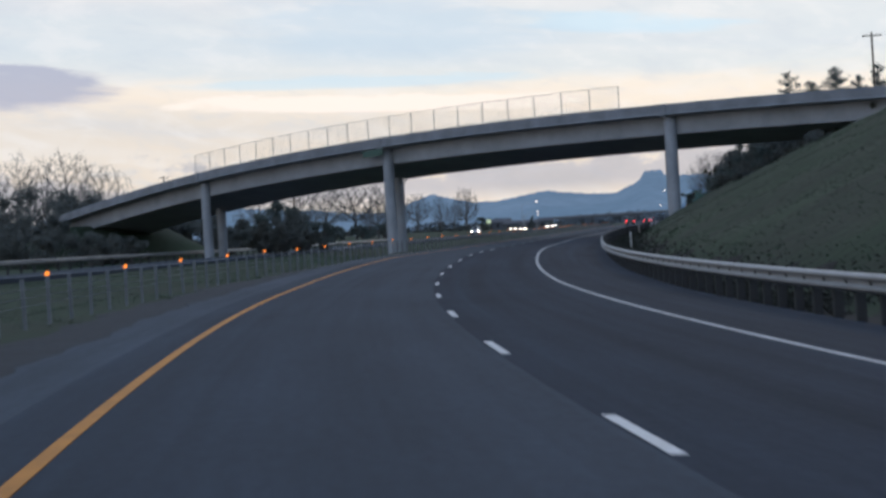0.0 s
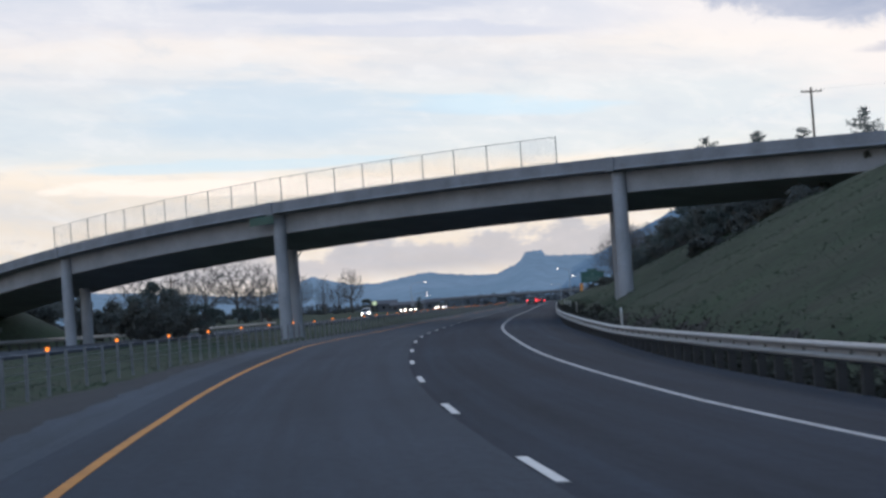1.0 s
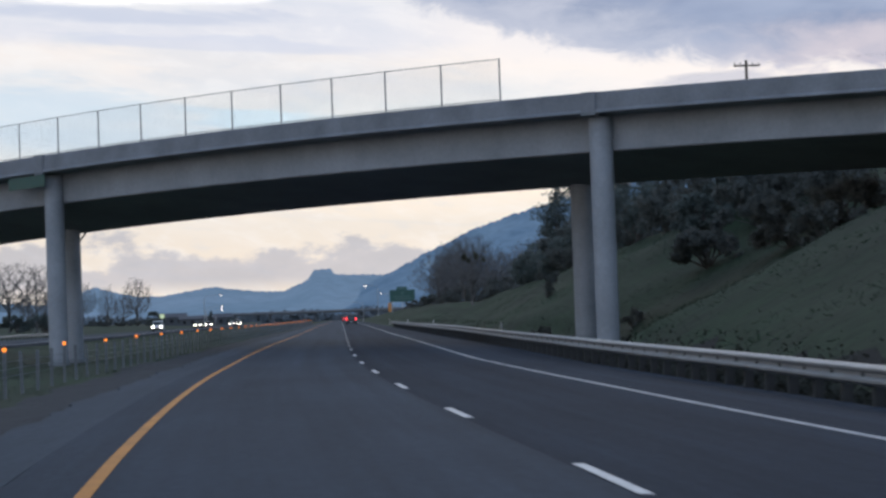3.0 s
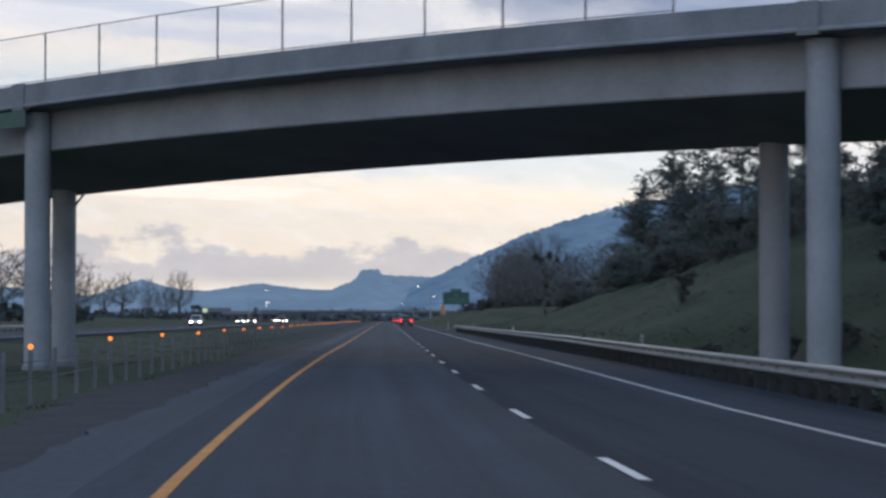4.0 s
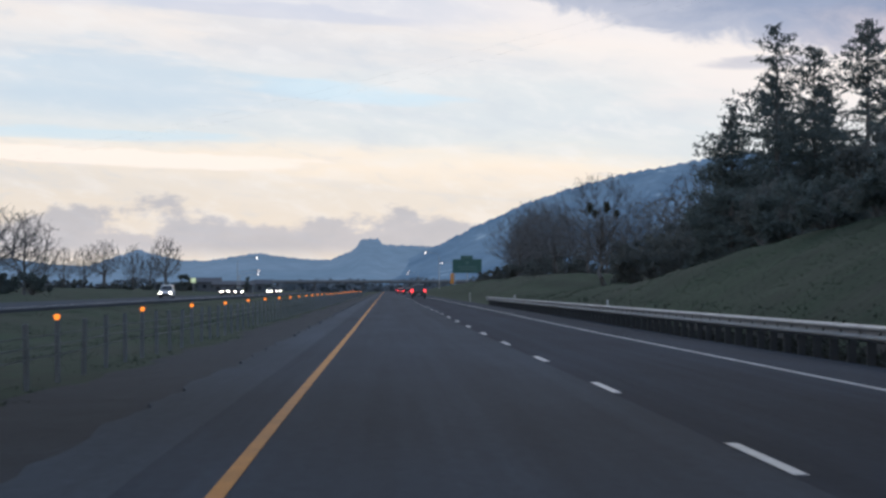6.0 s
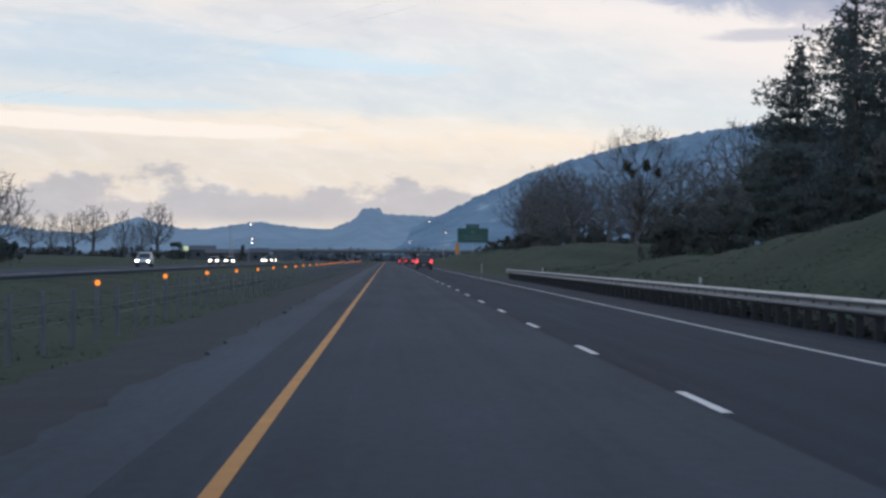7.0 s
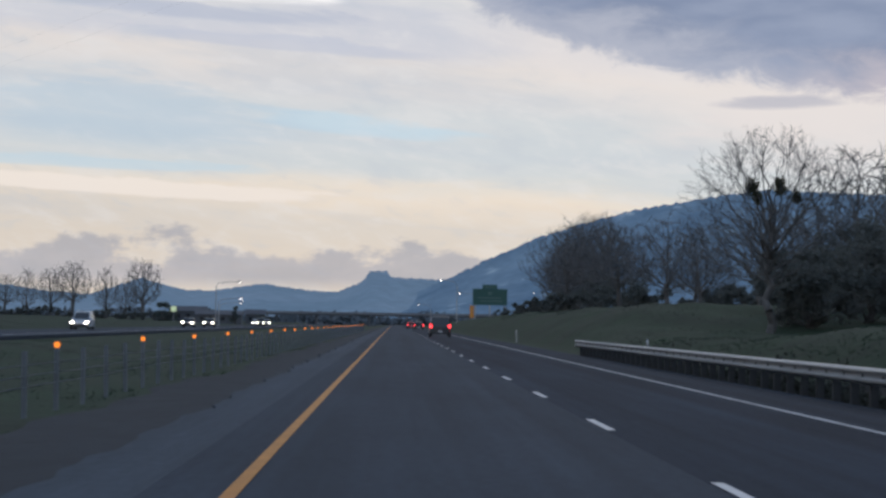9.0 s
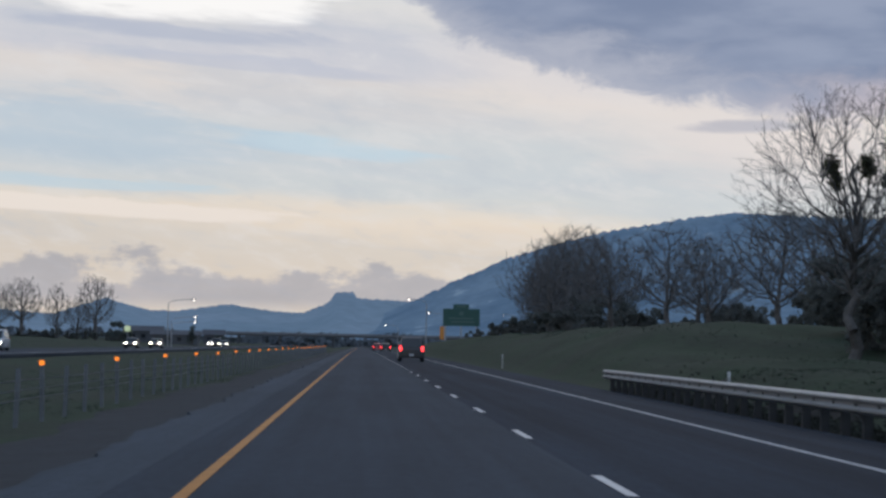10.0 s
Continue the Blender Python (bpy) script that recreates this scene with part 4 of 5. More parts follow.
    far = [bare_frame("far", 51 + i, 15, w, lo, 2.5, 1100, 0.030, 0.45, 0.6, 0.40, 3, 0.10, 0.4, 2.0, 2.4) for i, (w, lo) in enumerate(((4.6, 3.6), (3.8, 3.0), (5.4, 4.0)))]
    for i, (x, y, h) in enumerate([(-72.8, 1009, 17.0), (-84, 1012, 14), (-93, 1006, 15.5), (-100, 1010, 13), (-106, 1004, 12.5), (-114, 1015, 11), (-79, 1020, 11)]):
        stand_tree(far[i % 3], "bare_tree", left, (x, y), (h + 1) / 15, 73 * i, "row of far trees")
    for i in range(11):
        leafy("brush", "dark brush along the edge of the far field", "bush", (-122 + 5.6 * i, 998 + 3 * (i % 3)), 2.6 + 0.9 * math.sin(i * 2.1), 4.6, 480 + i, BRUSH, 900, 0.5, 12, 0.06, "far brush")
    leafy("evergreen_tree", "dark cone-shaped evergreen beside the bare trees", "tree", (-66.0, 1008), 6.2, 3.8, 260, LEAF, 1800, 0.5, 16, 0.15)
    mid = "spreading leafless oak beyond the other carriageway"
    for i, (x, y, h) in enumerate([(-60, 613, 13.5), (-66.5, 618, 14.5), (-73, 612, 13.5), (-81, 622, 13), (-90, 615, 12)]):
        stand_tree(broad[(i + 1) % 3], "bare_tree", mid, (x, y), (h + 0.5) / 12, 40 + 83 * i, "oaks across the road")
    hedge = "dark evergreen hedge tree behind the overpass"
    for i, (x, y, h, w) in enumerate([(-56.5, 420, 7.6, 3.2), (-53.5, 424, 8.8, 3.4), (-50, 418, 7.6, 3.0), (-61, 428, 5.5, 3.2), (-46.5, 428, 4.2, 3.0), (-57, 600, 4, 4), (-63, 606, 4.5, 4.2), (-70, 600, 4.5, 4.4), (-78, 606, 5, 4.5), (-87, 602, 5, 4.5)]):
        leafy("evergreen_tree", hedge, "tree", (x, y), h, w, 280 + i, LEAF, 3600, 0.24, 22, 0.12, "hedge trees")
    for i, (x, y, h, w) in enumerate([(-64, 330, 11, 5), (-71, 338, 13, 5.5), (-78, 332, 12, 5.5), (-86, 342, 13.5, 6), (-94, 336, 13, 6), (-60, 312, 6, 4), (-68, 306, 7, 4.5), (-77, 300, 8, 5), (-88, 298, 9, 5.5), (-56, 300, 4.5, 3.2), (-52, 292, 3.4, 3), (-46, 305, 5.5, 3.2), (-50, 318, 7.5, 3.8), (-43, 324, 5.0, 3.2), (-54, 330, 8.5, 4.2), (-48, 336, 6.5, 3.6)]):
        leafy("evergreen_tree", "dark tree crowding the end of the overpass", "tree", (x, y), h, w, 300 + i, BRUSH, 4200, 0.26, 26, 0.16, "trees at the bridge end")
    for i, (k, off, h, w) in enumerate([(72, -4, 3.2, 2.6), (76, -7, 4.0, 3), (79, -3, 3.6, 2.8), (83, -8, 5.0, 3.4), (86, -3, 3.6, 3), (90, -9, 5.2, 3.6), (94, -4, 4.2, 3.2), (98, -9, 5.4, 3.8), (103, -5, 4.6, 3.4), (108, -10, 5.6, 4), (70, 12, 4.0, 3.0), (74, 15, 5.5, 3.4), (66, 14, 3.2, 2.6), (114, -6, 5, 4)]):
        x, y, _ = on_bridge(k, off, 0)
        leafy("brush", "dark brush on the fill below the bridge end", "bush", (x, y), h, w, 350 + i, BRUSH, 2600, 0.2, 20, 0.06, "brush on the fill")
    for i, (x, y, h) in enumerate([(-72, 352, 16), (-80, 358, 15.5), (-66, 350, 13.5), (-92, 352, 16)]):
        stand_tree(tight[i % 3], "bare_tree", "leafless tree behind the end of the overpass", (x, y), h / 16, 33 + 77 * i, "trees behind the bridge end")
    # dark trees beyond the overpass, above the cut
    for i, (x, y, top, w) in enumerate([(33, 262, 13.0, 2.8), (36, 258, 12.6, 2.6), (29.5, 259, 11.2, 2.6), (31, 272, 11.6, 3.0), (26.5, 252, 9.4, 2.4), (35, 276, 12.2, 3.2), (42, 268, 13.5, 3.2), (24, 246, 7.6, 2.2), (28, 248, 9.2, 2.4)]):
        leafy("evergreen_tree", "dark dense tree on the crest beyond the overpass", "tree", (x, y), max(top - height(x, y), 2.0), w, 460 + i, LEAF, 4200, 0.17, 26, 0.1, "trees beyond the overpass")


plant_trees()


# ---- grass ----
def make_grass():
    rng = np.random.RandomState(5)
    rows = []
    for n, d0, d1, s0, s1 in ((60000, -21.5, -3.0, 60, 460), (70000, 12.5, 26.0, 60, 420), (8000, -21.5, -3.0, 460, 800), (8000, 11, 24, 420, 700)):
        s, d = rng.uniform(s0, s1, n), rng.uniform(d0, d1, n)
        h = np.interp(s, GS, GH)
        rows.append(np.stack([np.interp(s, GS, GX) + d * np.cos(h), np.interp(s, GS, GY) + d * np.sin(h)], -1))
    p = np.concatenate(rows)
    z = ground_z(p[:, 0], p[:, 1])
    n = len(p)
    tall = rng.uniform(0.02, 0.075, n) * (0.5 + np.abs(np.sin(p[:, 0] * 0.31 + p[:, 1] * 0.17)))
    a = rng.uniform(0, 2 * math.pi, n)
    w = rng.uniform(0.012, 0.035, n)
    base = np.stack([p[:, 0], p[:, 1], z - 0.03], -1)
    side = np.stack([np.cos(a) * w, np.sin(a) * w, 0 * a], -1)
    tip = base + np.stack([rng.normal(size=n) * 0.12, rng.normal(size=n) * 0.12, tall], -1)
    tip2 = base + np.stack([rng.normal(size=n) * 0.14, rng.normal(size=n) * 0.14, tall * 0.7], -1)
    pts = np.stack([base - side, base + side, tip, tip2], 1).reshape(-1, 3)
    i = np.arange(n)[:, None] * 4
    faces = np.concatenate([i + np.array([0, 1, 2]), i + np.array([1, 0, 3])]).tolist()
    ob = raw("grass", pts.tolist(), faces, BLADES)
    tagged(ob, "rough tufts of winter grass on median and slope", "grass", kind="stuff")


make_grass()


def make_undergrowth():
    """Low rough growth over the banks, too small to count."""
    rng = np.random.RandomState(21)
    rows = []
    for n, s0, s1, d0, d1, h in ((7000, 425, 760, 16.0, 27.0, 0.10), (6000, 470, 800, -62, -38, 0.25)):
        s, d = rng.uniform(s0, s1, n), rng.uniform(d0, d1, n)
        hd = np.interp(s, GS, GH)
        x, y = np.interp(s, GS, GX) + d * np.cos(hd), np.interp(s, GS, GY) + d * np.sin(hd)
        thick = np.clip(np.sin(x * 0.37 + 1) * np.sin(y * 0.11) + 0.45 * np.sin(x * 0.9 + y * 0.5), 0, 1)
        keep = rng.uniform(0, 1, n) < 0.25 + thick
        rows.append(np.stack([x, y, ground_z(x, y) + rng.uniform(0, h, n) * (0.3 + thick)], -1)[keep])
    ob = leaf_mesh("undergrowth", np.concatenate(rows), 0.08, UNDER, None, rng)
    tagged(ob, "low tangled brown and green growth over the banks", "undergrowth", kind="stuff")


make_undergrowth()


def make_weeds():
    """Weeds added to darken the shaded foot of the guardrail, too many to count."""
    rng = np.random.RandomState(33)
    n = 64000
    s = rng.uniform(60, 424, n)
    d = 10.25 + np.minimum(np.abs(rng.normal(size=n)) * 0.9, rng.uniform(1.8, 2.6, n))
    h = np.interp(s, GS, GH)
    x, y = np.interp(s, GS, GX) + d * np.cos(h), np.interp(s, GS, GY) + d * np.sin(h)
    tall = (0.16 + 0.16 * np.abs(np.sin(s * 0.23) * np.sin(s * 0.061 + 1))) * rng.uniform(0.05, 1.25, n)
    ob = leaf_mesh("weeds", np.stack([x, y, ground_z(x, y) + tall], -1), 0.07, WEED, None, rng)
    tagged(ob, "dark weeds added to deepen the shade at the foot of the guardrail", "weeds", kind="stuff")


make_weeds()


# ---- vehicles ----
def paint(name, colour):
    return material(name, colour, 0.28, 0.1, vary=0.08, scale=1.5, fine=0.03)


TYRE = material("tyre_rubber", (0.025, 0.025, 0.026), 0.9, vary=0.3, scale=6)
GLASS_DARK = material("tinted_glass", (0.02, 0.022, 0.026), 0.08, vary=0.05, fine=0.0)
TRIM = material("black_trim", (0.03, 0.03, 0.032), 0.6, vary=0.2)
RIM = material("alloy_rim", (0.5, 0.5, 0.52), 0.35, 0.9, vary=0.1)
PLATE = material("number_plate", (0.55, 0.56, 0.58), 0.5, vary=0.1)
TAIL = glow("tail_lamp", (1.0, 0.05, 0.055), 4.0)
HEAD = glow("head_lamp", (1.0, 0.86, 0.66), 16.0)


def car(name, label, at, turn, colour, size=(1.85, 4.6, 1.75), tall=True, lit="tail", group=""):
    """A car that looks along its own +y: body, cabin, glass, wheels, lamps, bumpers, mirrors and roof rails."""
    w, ln, h = size
    top = thing(name, label, "car", at, group, turn)
    hw, hl = w / 2, ln / 2
    belt = h * 0.56
    sill = 0.26
    # lower body: outline from the side, drawn in a little towards the nose and tail
    prof = [(-hl, 0.42), (-hl + 0.02, belt - 0.12), (-hl + 0.10, belt), (hl * 0.30, belt + 0.02), (hl - 0.25, belt - 0.16), (hl - 0.03, belt - 0.34), (hl, 0.44), (hl - 0.12, sill), (-hl + 0.12, sill)]
    rings = []
    for x, k, dz in ((-hw, 0.93, 0.05), (-hw + 0.06, 0.985, 0.01), (0, 1.0, 0.0), (hw - 0.06, 0.985, 0.01), (hw, 0.93, 0.05)):
        rings.append([(x, y * k, z - dz if z > 0.5 else z + dz) for y, z in prof])
    body = sweep("body", rings, colour, top, closed=True)
    # cabin
    back = -hl + (0.14 if tall else 0.85)
    front = hl * (0.30 if tall else 0.22)
    roof = [(back, belt - 0.02), (back + (0.14 if tall else 0.55), h - 0.07), (back + (0.34 if tall else 0.8), h), (front - 0.75, h - 0.02), (front - 0.62, h - 0.06), (front + 0.05, belt)]
    rings = []
    for x, dz, k in ((-hw + 0.05, 0.0, 1.0), (-hw + 0.17, 0.0, 1.0), (hw - 0.17, 0.0, 1.0), (hw - 0.05, 0.0, 1.0)):
        edge = abs(x) > hw - 0.1
        rings.append([(x if z < belt + 0.1 else x * (0.84 if edge else 0.87), y, z - (0.05 if edge and z > h - 0.1 else 0)) for y, z in roof])
    cabin = sweep("cabin", rings, colour, top, closed=True)
    # rear window, windscreen, side windows
    def pane(nm, pts, label=""):
        bm = bmesh.new()
        n = (Vector(pts[1]) - Vector(pts[0])).cross(Vector(pts[2]) - Vector(pts[0])).normalized()
        a = [bm.verts.new(Vector(p) + n * 0.012) for p in pts]
        b = [bm.verts.new(Vector(p) - n * 0.012) for p in pts]
        bm.faces.new(a)
        bm.faces.new(b[::-1])
        for i in range(4):
            j = (i + 1) % 4
            bm.faces.new((a[i], b[i], b[j], a[j]))
        return part(nm, bm, GLASS_DARK, cabin, label)
    bx = hw * 0.80
    y0, z0 = roof[0][0], belt + 0.05
    y1, z1 = roof[1][0] - 0.01, h - 0.12
    pane("rear_window", [(-bx, y0 - 0.01, z0), (bx, y0 - 0.01, z0), (bx * 0.88, y1 - 0.01, z1), (-bx * 0.88, y1 - 0.01, z1)])
    pane("windscreen", [(bx, front + 0.04, z0), (-bx, front + 0.04, z0), (-bx * 0.92, front - 0.58, z1), (bx * 0.92, front - 0.58, z1)])
    for sx in (-1, 1):
        xs = sx * (hw - 0.045)
        xt = sx * (hw * 0.84 - 0.05)
        mid = (back + front) / 2
        for ya, yb, yc, yd in ((back + 0.30, mid - 0.05, mid - 0.05, back + 0.42), (mid + 0.03, front - 0.10, front - 0.66, mid + 0.03)):
            pane("side_window", [(xs, ya, z0), (xs, yb, z0), (xt, yc, z1), (xt, yd, z1)])
        # mirrors and roof rails
        part("mirror", box(bmesh.new(), xs - 0.02 if sx > 0 else xs - 0.16, xs + 0.16 if sx > 0 else xs + 0.02, front - 0.32, front - 0.20, belt + 0.06, belt + 0.20, 0.02), colour, top)
        if tall:
            part("roof_rail", tube(bmesh.new(), (sx * hw * 0.74, back + 0.45, h + 0.05), (sx * hw * 0.74, front - 0.85, h + 0.05), 0.022, sides=6), TRIM, top)
    for nm, y, z0, z1 in (("rear_bumper", -hl - 0.05, 0.32, 0.58), ("front_bumper", hl - 0.08, 0.30, 0.56)):
        part(nm, box(bmesh.new(), -hw * 0.95, hw * 0.95, y, y + 0.13, z0, z1, 0.03), TRIM if tall else colour, top)
    plate = part("number_plate", box(bmesh.new(), -0.16, 0.16, -hl - 0.075, -hl - 0.052, 0.40, 0.55), PLATE, top)
    bm = bmesh.new()
    box(bm, -0.11, 0.11, -hl - 0.079, -hl - 0.0745, 0.455, 0.50)
    part("plate_mark", bm, TRIM, plate)
    # lamps
    for sx in (-1, 1):
        z = belt - 0.08
        m = TAIL if lit == "tail" else material_of("red_lens")
        part("tail_lamp", box(bmesh.new(), min(sx * (hw - 0.21), sx * (hw - 0.03)), max(sx * (hw - 0.21), sx * (hw - 0.03)), -hl - 0.025, -hl + 0.16, z - 0.16, z + 0.20, 0.02), m, top, "red tail lamp")
        m = HEAD if lit == "head" else material_of("clear_lens")
        part("head_lamp", box(bmesh.new(), min(sx * (hw - 0.42), sx * (hw - 0.08)), max(sx * (hw - 0.42), sx * (hw - 0.08)), hl - 0.14, hl + 0.015, 0.60, 0.78, 0.03), m, top, "bright head lamp" if lit == "head" else "clear head lamp")
    r = 0.36 if tall else 0.32
    for sx in (-1, 1):
        for y in (-hl * 0.60, hl * 0.62):
            x = sx * (hw - 0.10)
            wheel = part("wheel", tube(bmesh.new(), (x - 0.11, y, r), (x + 0.11, y, r), r, sides=24), TYRE, top)
            part("rim", tube(bmesh.new(), (x + sx * 0.08, y, r), (x + sx * 0.118, y, r), r * 0.62, r * 0.5, sides=16), RIM, wheel)
    return top


LENS = {"red_lens": material("red_lens", (0.35, 0.02, 0.02), 0.2), "clear_lens": material("clear_lens", (0.6, 0.6, 0.62), 0.1)}


def material_of(name):
    return LENS[name]


BLACK_CAR, SILVER_CAR, RED_CAR, BLUE_CAR, WHITE_CAR = paint("dark_paint", (0.02, 0.021, 0.025)), paint("silver_paint", (0.42, 0.43, 0.45)), paint("red_paint", (0.30, 0.03, 0.03)), paint("grey_blue_paint", (0.10, 0.13, 0.18)), paint("pale_paint", (0.62, 0.60, 0.55))


def on_lane(s, d):
    return on_road(s, d, 0.0)


car("suv", "dark boxy sport utility vehicle with lit tail lamps", on_lane(515, 5.1), 0, BLACK_CAR, (1.84, 4.5, 1.78), True, "tail")
car("sedan", "red saloon car with lit tail lamps", on_lane(800, 4.6), 0, RED_CAR, (1.8, 4.7, 1.45), False, "tail", "cars ahead")
car("sedan", "dark saloon car with lit tail lamps", on_lane(742, 5.6), 0, BLACK_CAR, (1.8, 4.7, 1.45), False, "tail", "cars ahead")
car("sedan", "silver saloon car with lit tail lamps", on_lane(858, 5.0), 0, SILVER_CAR, (1.8, 4.7, 1.45), False, "tail", "cars ahead")
car("suv", "silver-grey sport utility vehicle with bright head lamps", on_lane(542, -29.5), 180, SILVER_CAR, (1.9, 4.7, 1.8), True, "head", "oncoming cars")
for s, d, kind, tone, words in ((690, -28.5, False, BLACK_CAR, "dark saloon car with bright head lamps"), (872, -29.0, False, BLUE_CAR, "grey-blue saloon car with bright head lamps"),
                                (828, -28.0, True, BLACK_CAR, "dark sport utility vehicle with bright head lamps"), (846, -30.0, False, SILVER_CAR, "silver saloon car with bright head lamps"), (663, -29.5, False, BLACK_CAR, "dark saloon car with head lamps on")):
    car("suv" if kind else "sedan", words, on_lane(s, d), 180, tone, (1.9, 4.7, 1.8) if kind else (1.8, 4.7, 1.45), kind, "head", "oncoming cars")


# ---- lamps, signs and poles ----
POLE = material("lamp_pole_steel", (0.30, 0.31, 0.32), 0.5, 0.6, vary=0.2, scale=2)
WOOD = material("weathered_pole_wood", (0.11, 0.085, 0.065), 0.9, vary=0.4, scale=2, stretch=(1, 1, 0.15))
LAMP = glow("lamp_glass", (1.0, 0.84, 0.70), 7.0)
GREEN_SIGN = material("green_sign_sheet", (0.008, 0.062, 0.052), 0.45, vary=0.15, scale=0.6, fine=0.04)
ORANGE_SIGN = material("orange_sign_sheet", (0.62, 0.24, 0.03), 0.5, vary=0.15)


def street_lamp(x, y, tall, reach, side, big=0.24):
    """A tapered mast with a bent arm and a lit head; side +1 reaches to the right."""
    g = height(x, y)
    top = thing("street_lamp", "tall steel street lamp with a bent arm, lit", "lamp", (x, y, g), "street lamps")
    h = tall - g
    part("mast", tube(bmesh.new(), (0, 0, -0.2), (0, 0, h - 0.9), 0.13, 0.08, sides=10), POLE, top)
    pts = [(0, h - 0.9), (0.12 * reach, h - 0.35), (0.5 * reach, h - 0.08), (reach, h)]
    rings = [[(side * p + 0.0 * q, 0.055 * math.sin(q), z + 0.055 * math.cos(q)) for q in np.arange(6) * math.pi / 3] for p, z in pts]
    sweep("arm", rings, POLE, top, closed=True)
    head = part("head", box(bmesh.new(), side * reach - 0.45, side * reach + 0.45, -0.2, 0.2, h - 0.02, h + 0.16, 0.05), POLE, top)
    bm = bmesh.new()
    bmesh.ops.create_uvsphere(bm, u_segments=12, v_segments=8, radius=big * 0.66)
    for v in bm.verts:
        v.co = Vector((side * reach + v.co.x * 0.9, v.co.y * 0.9, h - 0.12 + v.co.z * 0.7))
    part("bulb", bm, LAMP, head, "glowing lamp glass")


for x, y, h, r, s in ((14.4, 818, 10.5, 3.5, -1), (19.5, 856, 8.3, 3.5, -1), (11.6, 1000, 6.7, 3.5, -1), (58, 1224, 13.4, 3.5, -1), (-35.8, 800, 9.1, 4.8, 1), (-35.6, 806, 5.8, 4.6, 1), (-36.0, 812, 4.9, 4.6, 1)):
    street_lamp(x, y, h, r, s)


def make_sign():
    x, y = 21.95, 830.0
    g = height(x, y)
    top = thing("road_sign", "large green motorway sign with an exit tab on steel posts", "sign", (x, y, 0))
    panel = part("panel", box(bmesh.new(), -3.78, 3.78, -0.06, 0.06, 5.35, 8.9, 0.03), GREEN_SIGN, top)
    tab = part("exit_tab", box(bmesh.new(), -1.7, 1.55, -0.05, 0.05, 8.92, 9.85, 0.03), GREEN_SIGN, top)
    for px in (-3.2, 0.0, 3.2):
        part("post", box(bmesh.new(), px - 0.13, px + 0.13, 0.07, 0.30, g - 0.3, 8.6, 0.02), POLE, top)
    # lettering too far off to read
    bm = box(bmesh.new(), -0.42, 0.42, -0.085, -0.065, 7.55, 8.35, 0.02)
    part("route_shield", bm, SIGN_DIM, panel)
    for x0, x1, z0, z1 in ((-2.6, 2.4, 6.75, 7.12), (-2.1, 2.7, 6.05, 6.42)):
        part("lettering", box(bmesh.new(), x0, x1, -0.08, -0.065, z0, z1), SIGN_DIM, panel)
    part("lettering", box(bmesh.new(), -1.1, 0.95, -0.075, -0.055, 9.2, 9.55), SIGN_DIM, tab)


SIGN_DIM = material("dull_sign_letters", (0.05, 0.10, 0.09), 0.5, vary=0.1)
make_sign()


def make_warning_sign(x, y):
    g = height(x, y)
    top = thing("warning_sign", "orange warning board on a post beside the exit", "sign", (x, y, g))
    part("post", box(bmesh.new(), -0.05, 0.05, 0.03, 0.13, -0.2, 2.4), POLE, top)
    part("board", box(bmesh.new(), -0.42, 0.42, -0.02, 0.03, 0.9, 3.6, 0.02), ORANGE_SIGN, top)


make_warning_sign(18.2, 836)


def make_bridge_sign():
    """The small green plate that hangs on the overpass beside the median columns."""
    top = thing("bridge_sign", "small green sign plate fixed to the bridge girder", "sign")
    a, b = on_bridge(32.6, -0.12, -1.02), on_bridge(29.6, -0.12, -1.02)
    bm = bmesh.new()
    vs = []
    for p, dz, dy in ((a, -0.62, 0), (b, -0.62, 0), (b, 0.0, 0), (a, 0.0, 0), (a, -0.62, 0.06), (b, -0.62, 0.06), (b, 0.0, 0.06), (a, 0.0, 0.06)):
        vs.append(bm.verts.new((p[0], p[1] + dy, p[2] + dz)))
    for f in ((0, 1, 2, 3), (7, 6, 5, 4), (0, 4, 5, 1), (1, 5, 6, 2), (2, 6, 7, 3), (3, 7, 4, 0)):
        bm.faces.new([vs[q] for q in f])
    part("plate", bm, GREEN_SIGN, top)
    for k in (32.2, 30.0):
        p, q = on_bridge(k, -0.09, -1.1), on_bridge(k, 1.0, -1.1)
        part("bracket", tube(bmesh.new(), p, q, 0.03, sides=6), POLE, top)


make_bridge_sign()


POST_WHITE = material("weathered_white_plastic", (0.36, 0.36, 0.35), 0.7, vary=0.25, scale=4)


def delineator(s, d):
    x, y, _ = on_road(s, d)
    g = height(x, y)
    top = thing("marker_post", "slim white roadside marker post with a reflector", "post", (x, y, g), "marker posts")
    part("stake", box(bmesh.new(), -0.045, 0.045, -0.012, 0.012, -0.15, 1.08, 0.006), POST_WHITE, top)
    part("reflector", box(bmesh.new(), -0.035, 0.035, -0.018, -0.013, 0.92, 1.04), PLATE, top)


for s in (143.4, 233.0, 322.6, 404.4, 509.0):
    delineator(s, 11.5)


def utility_pole(x, y, tall, label):
    g = height(x, y)
    top = thing("utility_pole", label, "pole", (x, y, g), "utility poles", 8)
    part("pole", tube(bmesh.new(), (0, 0, -0.3), (0, 0, tall - g), 0.2, 0.13, sides=12), WOOD, top)
    for dz in (0.5,):
        arm = part("crossarm", box(bmesh.new(), -1.25, 1.25, -0.24, -0.12, tall - g - dz - 0.08, tall - g - dz + 0.08, 0.02), WOOD, top)
        for ix in (-1.15, -0.55, 0.55, 1.15):
            part("insulator", tube(bmesh.new(), (ix, -0.18, tall - g - dz + 0.08), (ix, -0.18, tall - g - dz + 0.28), 0.05, 0.035, sides=8), TRIM, arm)


